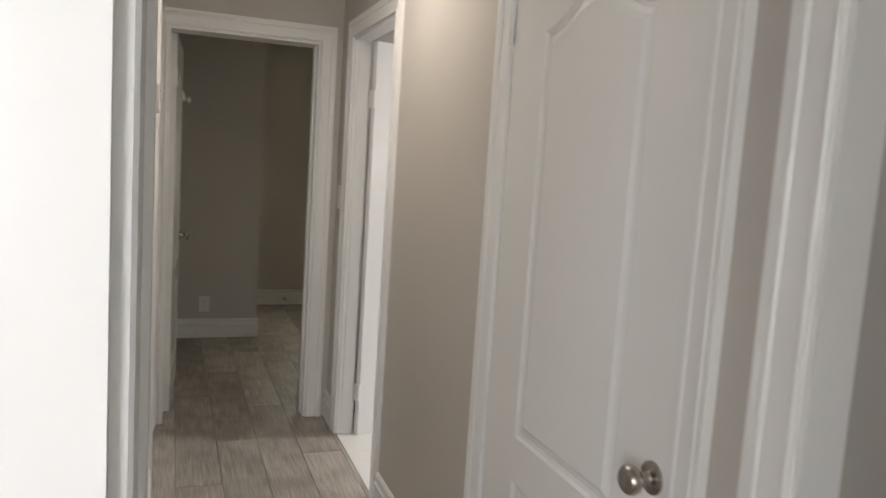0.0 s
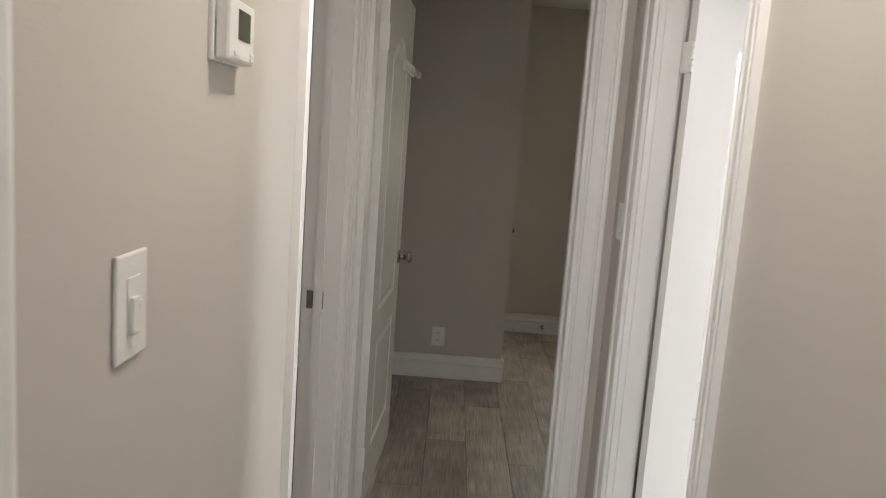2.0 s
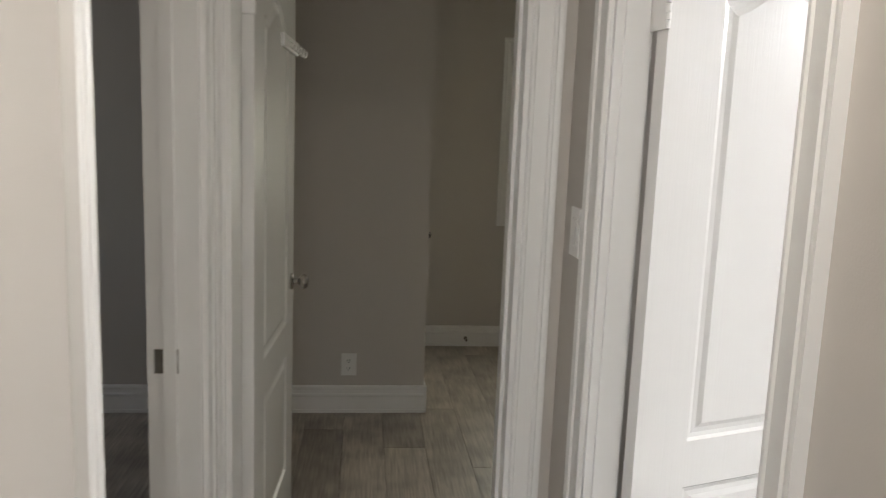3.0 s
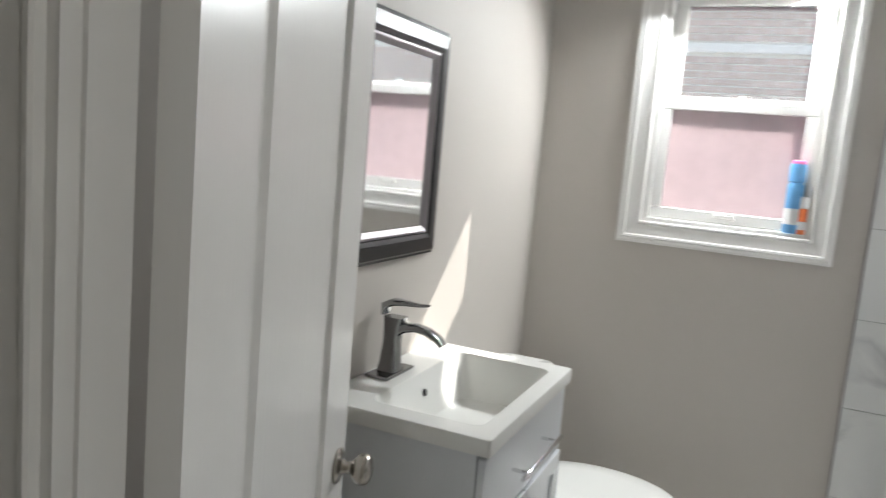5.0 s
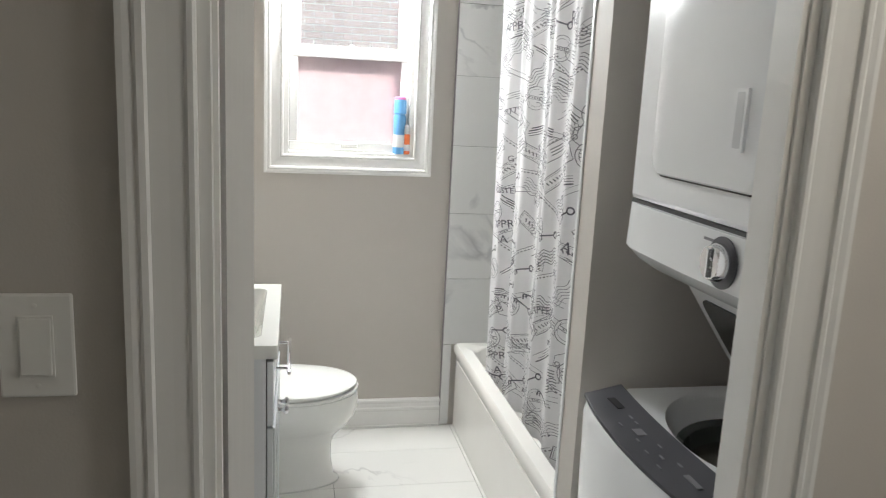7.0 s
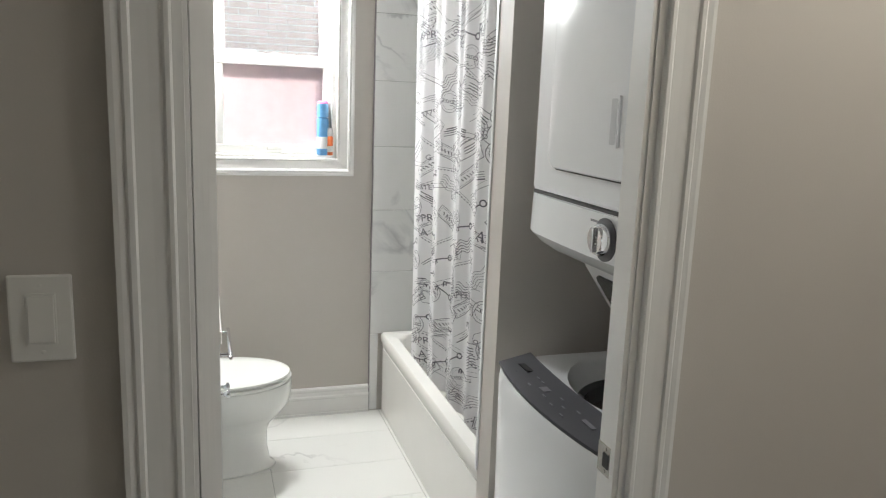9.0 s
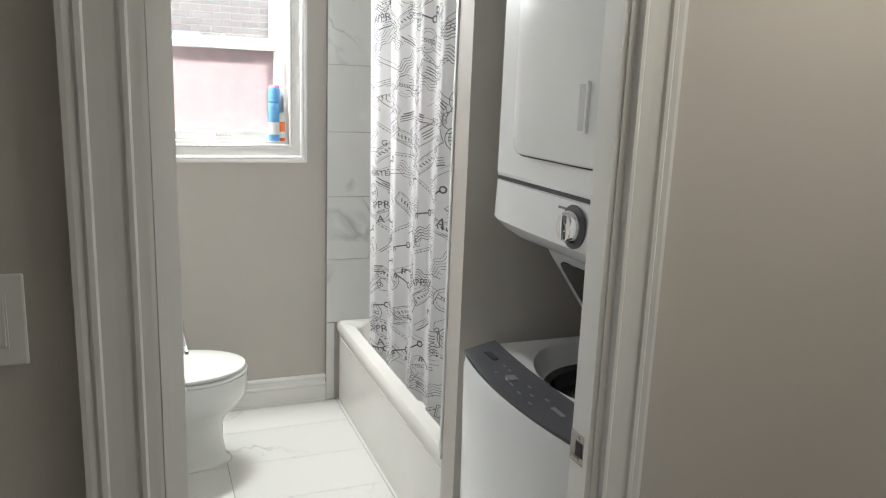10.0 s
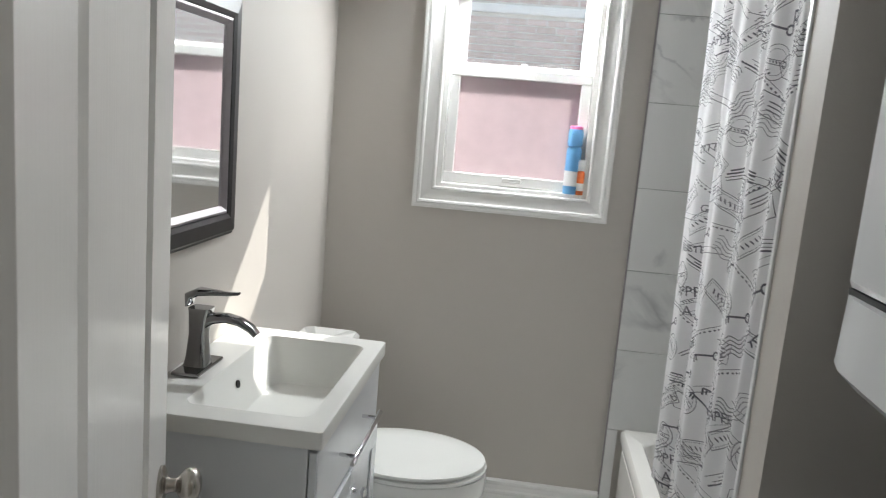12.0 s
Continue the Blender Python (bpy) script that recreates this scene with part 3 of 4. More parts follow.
# ---- windows ----
def sash(parent, x0, x1, y0, y1, z0, z1, rail, glassmat, axis, name):
    """A sash in the plane across `axis`; y0..y1 along the wall."""
    s = None
    for a0, a1, b0, b1 in ((y0, y1, z0, z0 + rail * 1.1), (y0, y1, z1 - rail, z1), (y0, y0 + rail, z0 + rail * 1.1, z1 - rail), (y1 - rail, y1, z0 + rail * 1.1, z1 - rail)):
        bm = boxed(x0, x1, a0, a1, b0, b1, bevel=.003, seg=1) if axis == "x" else boxed(a0, a1, x0, x1, b0, b1, bevel=.003, seg=1)
        part("sash_rail", bm, TRIM, parent)
    xm = (x0 + x1) / 2
    g0, g1, h0, h1 = y0 + rail - .004, y1 - rail + .004, z0 + rail * 1.1 - .004, z1 - rail + .004
    bm = boxed(xm - .002, xm + .002, g0, g1, h0, h1) if axis == "x" else boxed(g0, g1, xm - .002, xm + .002, h0, h1)
    p = part(name, bm, glassmat, parent)
    return p


win = thing("window_1", label="white double-hung bathroom window with frosted lower pane", category="window", kind="structure")
for b in ((2.395, 2.545, -.905, -.885, 1.255, 2.10), (2.395, 2.545, -.372, -.352, 1.255, 2.10), (2.395, 2.545, -.885, -.372, 2.08, 2.10)):
    part("window_frame", boxed(*b), TRIM, win)
bm = boxed(2.387, 2.545, -.885, -.372, 1.255, 1.272, bevel=.003)
part("window_sill", bm, TRIM, win)
up = sash(win, 2.47, 2.50, -.884, -.373, 1.665, 2.079, .046, CLEAR, "x", "pane")
up.visible_shadow = False
lo = sash(win, 2.42, 2.45, -.884, -.373, 1.273, 1.70, .037, FILM, "x", "pane")
lo["label"] = "rosy frosted pane"
for b in ((2.44, 2.475, -.70, -.58, 1.70, 1.706), (2.43, 2.46, -.645, -.625, 1.706, 1.722)):
    part("sash_lock", boxed(*b, bevel=.002, seg=1), TRIM, win)
part("sash_lift", boxed(2.409, 2.42, -.665, -.595, 1.29, 1.306, bevel=.003), PLAST, win)
part("sash_lift", boxed(2.405, 2.42, -.67, -.59, 2.04, 2.052, bevel=.003), PLAST, win)
opening_trim("window_trim", 2.385, -1, "y", -.905, -.352, 2.10, bottom=1.262 - .004, label="white moulded window casing")


def can(name, m, r, h, body, cap, label, cap_label):
    t = thing(name, m, label, "spray can")
    part("body", turned([(r * .93, 0), (r, .004), (r, h * .62), (r * .97, h * .66), (r * .75, h * .7)], 24), body, t, smooth=True)
    part("print", turned([(r * 1.012, h * .12), (r * 1.012, h * .34)], 24), LABELW, t, "white printed label")
    part("shoulder", turned([(r * .75, h * .69), (r * .98, h * .71), (r * .98, h * .9), (r * .9, h * .95)], 24), BLUE if cap is PINK else LABELW, t, smooth=True)
    part("cap", turned([(r * .9, h * .94), (r * .86, h * .985), (r * .7, h), (0, h)], 24), cap, t, cap_label, True)


can("spray_can", pose(2.404, -.845, 1.272), .027, .245, BLUE, PINK, "tall blue spray can with a pink cap on the sill", "pink cap")
can("spray_can", pose(2.394, -.876, 1.272), .015, .125, ORANGE, LABELW, "small orange spray can on the window sill", "white cap")

w2 = thing("window_2", label="white bedroom window behind a half-drawn blind", category="window", kind="structure")
for b in ((.46, .48, 3.17, 3.30, .93, 2.02), (1.24, 1.26, 3.17, 3.30, .93, 2.02), (.48, 1.24, 3.17, 3.30, 2.0, 2.02), (.48, 1.24, 3.14, 3.30, .93, .95)):
    part("window_frame", boxed(*b), TRIM, w2)
sash(w2, 3.24, 3.27, .48, 1.24, 1.5, 2.0, .04, CLEAR, "y", "pane").visible_shadow = False
sash(w2, 3.20, 3.23, .48, 1.24, .95, 1.54, .04, CLEAR, "y", "pane").visible_shadow = False
opening_trim("window_trim_bedroom", 3.15, -1, "x", .46, 1.26, 2.02, bottom=.93, label="white moulded window casing")
bl = thing("roller_blind", pose(.86, 3.185, 2.0), "olive roller blind drawn halfway down", "blind")
part("cloth", boxed(-.37, .37, -.002, .0, -.3, -.02), BLIND, bl)
part("tube", turned([(.018, -.375), (.018, .375)], 16, Matrix.Translation((0, 0, -.02)) @ Matrix.Rotation(radians(90), 4, "Y")), BLIND, bl, smooth=True)
part("bottom_bar", boxed(-.37, .37, -.008, .004, -.32, -.3, bevel=.003), BLIND, bl)

# the left room's window is unseen, added along with its fill lamp
for nm, lab, axis, c, a0, a1, z0, z1 in (("window_3", "large white living room window", "y", -6.37, -3.4, -1.8, .85, 2.15), ("added_window_5", "unseen white window added to light the left room", "x", -4.13, .2, 1.0, 1.0, 2.0), ("window_4", "large white window behind the hall", "y", -6.37, -1.5, .3, .7, 2.2)):
    w = thing(nm, label=lab, category="window", kind="structure")
    sash(w, c - .02, c + .02, a0, (a0 + a1) / 2, z0, z1, .05, CLEAR, axis, "pane").visible_shadow = False
    sash(w, c - .02, c + .02, (a0 + a1) / 2, a1, z0, z1, .05, CLEAR, axis, "pane").visible_shadow = False


# ---- mirror ----
mi = thing("wall_mirror", pose(1.205, .05, 1.462), "rectangular mirror in a wide black frame with silver inner bead", "mirror")
hw, hh = .232, .288
FR = [(0, 0), (0, .012), (-.006, .014), (-.012, .022), (-.045, .026), (-.056, .022), (-.058, 0)]
BEAD = [(-.058, 0), (-.058, .02), (-.064, .022), (-.076, .012), (-.076, 0)]
for o, d, w_, ln in (((-hw, 0, -hh), (1, 0, 0), (0, 0, -1), 2 * hw), ((hw, 0, hh), (-1, 0, 0), (0, 0, 1), 2 * hw), ((-hw, 0, hh), (0, 0, -1), (-1, 0, 0), 2 * hh), ((hw, 0, -hh), (0, 0, 1), (1, 0, 0), 2 * hh)):
    for nm, prof, mat in (("frame", FR, BLACK), ("bead", BEAD, SILVER)):
        bm = bmesh.new()
        moulding(bm, o, d, w_, (0, -1, 0), ln, prof, 1, 1)
        part(nm, bm, mat, mi)
part("glass", boxed(-hw + .066, hw - .066, -.011, -.004, -hh + .066, hh - .066), MIRROR, mi)

# ---- vanity ----
va = thing("vanity_cabinet", pose(1.222, .05, 0), "white lacquered vanity cabinet with one drawer and two doors", "cabinet")
for b in ((-.299, -.282, -.382, -.002, .09, .87), (.282, .299, -.382, -.002, .09, .87), (-.282, .282, -.018, -.002, .09, .87), (-.282, .282, -.382, -.018, .09, .106), (-.282, .282, -.382, -.367, .106, .87)):
    part("side_panel", boxed(*b), VANITY, va)
part("plinth", boxed(-.282, .282, -.36, -.01, 0, .09), VANITY, va)


def front(name, x0, x1, z0, z1, sunk, parent):
    p = part(name, boxed(x0, x1, -.400, -.384, z0, z1, bevel=.002, seg=1), VANITY, parent)
    if sunk:
        for b in ((x0, x1, z0, z0 + .05), (x0, x1, z1 - .05, z1), (x0, x0 + .05, z0 + .05, z1 - .05), (x1 - .05, x1, z0 + .05, z1 - .05)):
            part("rail", boxed(b[0], b[1], -.406, -.3995, b[2], b[3], bevel=.0015, seg=1), VANITY, p)
    return p


dr = front("drawer", -.294, .294, .69, .86, False, va)
ld = front("door", -.294, -.002, .1, .684, True, va)
rd = front("door", .002, .294, .1, .684, True, va)
hd = part("handle", turned([(.005, -.15), (.006, -.148), (.006, .148), (.005, .15)], 14, Matrix.Translation((0, -.437, .775)) @ Matrix.Rotation(radians(90), 4, "Y")), CHROME, dr, "slim chrome bar handle", True)
for x in (-.11, .11):
    part("handle_post", turned([(.0045, .397), (.0045, .437)], 12, Matrix.Translation((x, 0, .775)) @ Matrix.Rotation(radians(90), 4, "X")), CHROME, dr, smooth=True)
for d, x in ((ld, -.03), (rd, .03)):
    part("handle", turned([(.007, .406), (.005, .417), (.007, .423), (.0125, .427), (.0125, .433), (.006, .437), (0, .437)], 18, Matrix.Translation((x, 0, .62)) @ Matrix.Rotation(radians(90), 4, "X")), CHROME, d, "small chrome knob", True)


def rrect(cx, cy, hx, hy, r, z, n=6):
    pts = []
    for sx, sy, a0 in ((1, 1, 0), (-1, 1, 90), (-1, -1, 180), (1, -1, 270)):
        for k in range(n + 1):
            a = radians(a0 + 90 * k / n)
            pts.append((cx + sx * (hx - r) + r * math.cos(a), cy + sy * (hy - r) + r * math.sin(a), z))
    return pts


top = thing("vanity_sink", pose(1.222, .05, .872), "white ceramic vanity top with integrated rectangular basin", "sink")
hx, hy, cy = .308, .205, -.206
bx, by, bcy = .246, .128, -.238
rings = [rrect(0, cy, hx, hy, .006, 0), rrect(0, cy, hx, hy, .008, .031), rrect(0, cy, hx - .001, hy - .001, .008, .034), rrect(0, cy, hx - .004, hy - .004, .008, .035), rrect(0, cy, hx - .006, hy - .006, .008, .035),
         rrect(0, bcy, bx + .008, by + .008, .03, .035), rrect(0, bcy, bx + .006, by + .006, .03, .035), rrect(0, bcy, bx + .002, by + .002, .029, .0345), rrect(0, bcy, bx, by, .028, .031), rrect(0, bcy, bx - .012, by - .012, .03, -.005), rrect(0, bcy, bx - .04, by - .035, .035, -.075),
         rrect(0, bcy, bx - .07, by - .055, .03, -.085), rrect(0, bcy, .025, .025, .024, -.088)]
basin = loft(rings, caps=False)
basin.faces.new([v for v in basin.verts][-len(rings[-1]):])
part("basin", basin, PORC, top, smooth=True)
part("drain", turned([(.022, 0), (.022, .003), (.016, .004), (0, .004)], 20, Matrix.Translation((0, bcy, -.0875))), CHROME, top, "chrome drain", True)
part("overflow_hole", turned([(.009, 0), (.009, .003)], 16, Matrix.Translation((.0, bcy + by - .0145, -.012)) @ Matrix.Rotation(radians(76), 4, "X")), DARK, top, "dark overflow hole")

fa = thing("faucet", pose(1.175, .002, .907), "polished chrome single-lever basin faucet", "faucet")
part("base_plate", boxed(-.07, .07, -.032, .03, 0, .008, bevel=.003), GUN, fa)
part("body", loft([rrect(0, 0, .026, .026, .01, .008), rrect(0, 0, .022, .022, .01, .03), rrect(0, -.001, .018, .019, .009, .08), rrect(0, -.004, .02, .022, .009, .12), rrect(0, -.006, .021, .025, .009, .14)]), GUN, fa, smooth=True)


def sweep(path, size):
    """Rounded bars along a path in the y-z plane; size: (half width, half height) at each place."""
    rings = []
    for i, (y, z) in enumerate(path):
        a, b = path[max(0, i - 1)], path[min(len(path) - 1, i + 1)]
        d = Vector((0, b[0] - a[0], b[1] - a[1])).normalized()
        u = Vector((1, 0, 0)).cross(d)
        sx, sz = size[i]
        rings.append([Vector((0, y, z)) + Vector((1, 0, 0)) * sx * math.copysign(abs(math.cos(t)) ** .6, math.cos(t)) + u * sz * math.copysign(abs(math.sin(t)) ** .6, math.sin(t)) for t in [2 * math.pi * (k + .5) / 16 for k in range(16)]])
    return loft(rings)


part("spout", sweep([(-.01, .105), (-.035, .118), (-.065, .122), (-.095, .117), (-.12, .104), (-.135, .09)], [(.017, .016), (.016, .012), (.016, .01), (.016, .009), (.016, .008), (.015, .006)]), GUN, fa, smooth=True)
part("lever", sweep([(.022, .143), (.02, .165), (0, .175), (-.03, .176), (-.065, .176), (-.09, .179)], [(.02, .004), (.021, .01), (.02, .009), (.015, .006), (.011, .004), (.01, .003)]), GUN, fa, "flat chrome lever", True)

# ---- toilet ----
to = thing("toilet", pose(1.925, .05, 0), "white porcelain two-piece toilet with closed lid", "toilet")


def oval(cy, a, b, z, n=32, egg=.0):
    return [(a * math.cos(t) * (1 - egg * math.sin(t)), cy + b * math.sin(t), z) for t in [2 * math.pi * k / n for k in range(n)]]


part("pedestal", loft([oval(-.36, .112, .275, 0), oval(-.36, .113, .274, .012), oval(-.35, .1, .262, .03), oval(-.345, .088, .256, .09), oval(-.345, .086, .255, .16), oval(-.36, .096, .256, .2), oval(-.395, .125, .262, .24), oval(-.425, .158, .264, .285), oval(-.44, .172, .261, .33), oval(-.445, .178, .258, .36), oval(-.445, .18, .256, .385)]), PORC, to, smooth=True)
part("seat", loft([oval(-.445, .182, .252, .387), oval(-.445, .187, .257, .392), oval(-.445, .187, .257, .402), oval(-.445, .18, .25, .405)]), PORC, to, smooth=True)
part("lid", loft([oval(-.44, .183, .253, .408), oval(-.44, .187, .257, .412), oval(-.44, .185, .255, .420), oval(-.435, .165, .235, .428), oval(-.43, .1, .16, .431), oval(-.43, .02, .03, .432)]), PORC, to, smooth=True)
part("tank", loft([rrect(0, -.105, .2, .085, .03, .37), rrect(0, -.105, .215, .092, .03, .5), rrect(0, -.105, .228, .098, .03, .70)]), PORC, to, smooth=True)
part("tank_lid", loft([rrect(0, -.105, .232, .101, .03, .701), rrect(0, -.105, .24, .104, .03, .708), rrect(0, -.105, .24, .104, .03, .728), rrect(0, -.105, .228, .094, .03, .74), rrect(0, -.105, .1, .04, .03, .742)]), PORC, to, smooth=True)
for x in (-.07, .07):
    part("seat_hinge", boxed(x - .02, x + .02, -.215, -.185, .387, .42, bevel=.006), PORC, to)
part("flush_lever", sweep([(-.2, .64), (-.215, .64), (-.22, .638)], [(.012, .012), (.012, .01), (.02, .006)]), CHROME, to, "chrome flush lever", True).location.x = -.17

# ---- bathtub, curtain, rod ----
tx0, tx1, ty0, ty1, th_ = .94, 2.372, -1.88, -1.13, .414
tub = thing("bathtub", pose((tx0 + tx1) / 2, (ty0 + ty1) / 2, 0), "white built-in bathtub with a flat apron", "bathtub")
lx, ly = (tx1 - tx0) / 2, (ty1 - ty0) / 2
tb = loft([rrect(0, 0, lx, ly - .012, .01, 0), rrect(0, 0, lx, ly - .012, .01, th_ - .05), rrect(0, 0, lx, ly, .012, th_ - .04), rrect(0, 0, lx, ly, .014, th_ - .012), rrect(0, 0, lx - .008, ly - .008, .02, th_),
           rrect(0, 0, lx - .06, ly - .06, .08, th_), rrect(0, 0, lx - .07, ly - .07, .09, th_ - .012), rrect(0, 0, lx - .1, ly - .1, .12, .2), rrect(0, 0, lx - .16, ly - .16, .12, .1), rrect(0, 0, .05, .05, .04, .09)])
part("shell", tb, ACRYL, tub, smooth=True)
part("apron", boxed(-lx + .03, lx - .03, ly - .013, ly - .008, .03, th_ - .075, bevel=.002), ACRYL, tub)
part("drain", turned([(.03, 0), (.03, .003), (.02, .005), (0, .005)], 20, Matrix.Translation((-lx + .3, 0, .0935))), CHROME, tub, "chrome drain", True)
rd_ = thing("curtain_rod", pose(.938, -1.225, 2.03), "straight chrome shower curtain rod", "curtain rod")
part("rod", turned([(.0125, 0), (.0125, 1.43)], 16, Matrix.Rotation(radians(90), 4, "Y")), CHROME, rd_, smooth=True)
for x in (0.0, 1.405):
    part("flange", turned([(.028, 0), (.028, .006), (.016, .02), (.014, .025)], 20, Matrix.Translation((x, 0, 0)) @ Matrix.Rotation(radians(90), 4, "Y")), CHROME, rd_, smooth=True)

CX0, CX1, CZ0, CZ1 = 1.0, 2.06, .36, 2.0
CW = 1.45


def drape(u, v):
    """Curtain cloth: u across (0..CW metres of cloth), v up from the hem; gathered folds."""
    k = u / CW
    gather = k + .012 * math.sin(9 * math.pi * k + 1.1)
    x = CX0 + (CX1 - CX0) * gather + .012 * math.sin(2.2 * v + 5 * k) - .05 * (1 - v / 1.64) * k
    amp = .027 + .012 * math.sin(7 * k + 1.3) + .006 * (1 - v / 1.64)
    y = -1.228 + amp * math.sin(2 * math.pi * 4.2 * k + .5 + .35 * math.sin(1.7 * v)) + .006 * math.sin(2 * math.pi * 13 * k + v)
    return Vector((x, y, CZ0 + v))


cur = thing("shower_curtain", label="white shower curtain printed with grey postal stamps", category="curtain")
bm = bmesh.new()
NU, NV = 150, 30
g = [[bm.verts.new(drape(CW * i / NU, (CZ1 - CZ0) * j / NV)) for i in range(NU + 1)] for j in range(NV + 1)]
for j in range(NV):
    for i in range(NU):
        bm.faces.new((g[j][i], g[j][i + 1], g[j + 1][i + 1], g[j + 1][i]))
part("cloth", bm, CURTAIN, cur, smooth=True)
for k in range(9):
    p = drape(CW * (k + .5) / 9, CZ1 - CZ0)
    part("ring", turned([(.024, -.002), (.027, 0), (.024, .002), (.021, 0)], 16, Matrix.Translation((p.x, -1.225, 2.02)) @ Matrix.Rotation(radians(90), 4, "Y")), CHROME, cur, smooth=True)

# the print: strokes laid on the cloth
ink = bmesh.new()


def lay(pts2, faces):
    vs = []
    for u, v in pts2:
        uu, vv = min(CW, max(0, u)), min(CZ1 - CZ0, max(0, v))
        p = drape(uu, vv)
        d = (drape(min(CW, uu + .003), vv) - drape(max(0, uu - .003), vv)).normalized()
        nrm = Vector((-d.y, d.x, 0)).normalized()
        if nrm.y < 0:
            nrm = -nrm
        vs.append(ink.verts.new(p + nrm * .0012))
    for f in faces:
        try:
            ink.faces.new([vs[i] for i in f])
        except ValueError:
            pass


def stroke(pts, w):
    fine = []
    for (a, b), (c, d) in zip(pts, pts[1:]):
        n = max(1, int(math.hypot(c - a, d - b) / .012))
        fine += [(a + (c - a) * i / n, b + (d - b) * i / n) for i in range(n)]
    fine.append(pts[-1])
    if len(fine) < 2:
        return
    out = []
    for i, (a, b) in enumerate(fine):
        p, q = fine[max(0, i - 1)], fine[min(len(fine) - 1, i + 1)]
        dx, dy = q[0] - p[0], q[1] - p[1]
        ln = (math.hypot(dx, dy) or 1) / .85
        out += [(a - dy / ln * w / 2, b + dx / ln * w / 2), (a + dy / ln * w / 2, b - dx / ln * w / 2)]
    lay(out, [(2 * i, 2 * i + 1, 2 * i + 3, 2 * i + 2) for i in range(len(fine) - 1)])


def word(text, u, v, size, ang):
    cu = bpy.data.curves.new("word", "FONT")
    cu.body, cu.size, cu.resolution_u = text, size, 2
    tmp = new("word", cu)
    me = bpy.data.meshes.new_from_object(tmp.evaluated_get(bpy.context.evaluated_depsgraph_get()))
    c, s = math.cos(ang), math.sin(ang)
    lay([(u - p.co.x * c + p.co.y * s, v + p.co.x * s + p.co.y * c) for p in me.vertices], [tuple(f.vertices) for f in me.polygons])
    bpy.data.objects.remove(tmp)
    bpy.data.curves.remove(cu)
    bpy.data.meshes.remove(me)


rng = random.Random(7)


def turn(pts, u, v, a):
    c, s = math.cos(a), math.sin(a)
    return [(u + .75 * (x * c - y * s), v + .75 * (x * s + y * c)) for x, y in pts]


def ring(u, v, r, w):
    stroke([(u + .75 * r * math.cos(2 * math.pi * k / 22), v + .75 * r * math.sin(2 * math.pi * k / 22)) for k in range(23)], w)


def stamp(kind, u, v):
    a = rng.uniform(-.7, .7)
    th = rng.uniform(.0016, .003)
    if kind == 0:
        ring(u, v, .055, th)
        ring(u, v, .041, th * .6)
        stroke(turn([(-.04, .007), (.04, .007)], u, v, a), th)
        stroke(turn([(-.04, -.007), (.04, -.007)], u, v, a), th)
        for k in range(4):
            stroke(turn([(-.02 + .012 * k, -.003), (-.014 + .012 * k, .004)], u, v, a), .004)
    elif kind == 1:
        for d in (0, .008):
            stroke(turn([(-.07 + d, -.03 + d), (.07 - d, -.03 + d), (.07 - d, .03 - d), (-.07 + d, .03 - d), (-.07 + d, -.03 + d)], u, v, a), th * (1 if d == 0 else .5))
        for k in range(5):
            stroke(turn([(-.05 + .02 * k, -.008), (-.04 + .02 * k, .008)], u, v, a), .005)
    elif kind == 2:
        for k in range(5):
            stroke(turn([(-.09 + .015 * i, .014 * k + .008 * math.sin(i * 1.3)) for i in range(13)], u, v, a), th)
    elif kind == 3:
        ring(u, v, .014, .006)
        stroke(turn([(.016, 0), (.1, 0)], u, v, a), .006)
        stroke(turn([(.085, 0), (.085, -.02)], u, v, a), .007)
        stroke(turn([(.1, 0), (.1, -.026)], u, v, a), .007)
    elif kind == 4:
        for k in range(4):
            ln = rng.uniform(.05, .13)
            stroke(turn([(-.06, .011 * k), (-.06 + ln, .011 * k)], u, v, a), rng.choice((.002, .003, .005)))
    elif kind == 5:
        pts = [(-.08, -.035), (.06, -.035), (.085, 0), (.06, .035), (-.08, .035), (-.08, -.035)]
        stroke(turn(pts, u, v, a), th)
        ring(u + .05 * math.cos(a), v + .05 * math.sin(a), .009, .003)
        for k in range(3):
            stroke(turn([(-.06, -.014 + .013 * k), (.02, -.014 + .013 * k)], u, v, a), .0035)
    elif kind == 6:
        for k in range(9):
            stroke(turn([(-.08 + .02 * k, 0), (-.07 + .02 * k, 0)], u, v, a), .005)
        stroke(turn([(-.08, .012), (.1, .012)], u, v, a), .0018)
    else:
        stroke(turn([(-.1, 0), (.1, 0)], u, v, a), th)
        stroke(turn([(-.1, .022), (.07, .022)], u, v, a), th * .6)


for j in range(19):
    for i in range(17):
        stamp((i * 5 + j * 3 + rng.randint(0, 2)) % 8, (i + rng.uniform(.2, .8)) * CW / 17, .02 + (j + rng.uniform(.2, .8)) * 1.6 / 19)
for i in range(45):
    stamp(rng.choice((4, 6, 7, 7)), rng.uniform(.05, CW - .05), rng.uniform(.03, 1.6))
for text, u, v, size, ang in (("APPROVED", 1.70, .66, .062, .12), ("A", 1.64, .605, .062, .1), ("REGISTERED", 1.72, .80, .042, .05), ("G", 1.62, .93, .045, 0), ("R", .20, 1.28, .09, .1), ("APPROVED", 1.72, .12, .062, .1), ("A", 1.65, .065, .062, .1),
                              ("R", .35, .38, .09, .12), ("APPROVED", 1.7, 1.42, .062, .12), ("REGISTERED", .75, 1.05, .042, -.1), ("AT", .42, .72, .07, -.3), ("APPROVED", .85, .45, .055, .1), ("R", .75, 1.4, .09, 0), ("07779", 1.66, 1.1, .045, .3)):
    word(text, u * CW / 1.75, v, size * .72, ang)
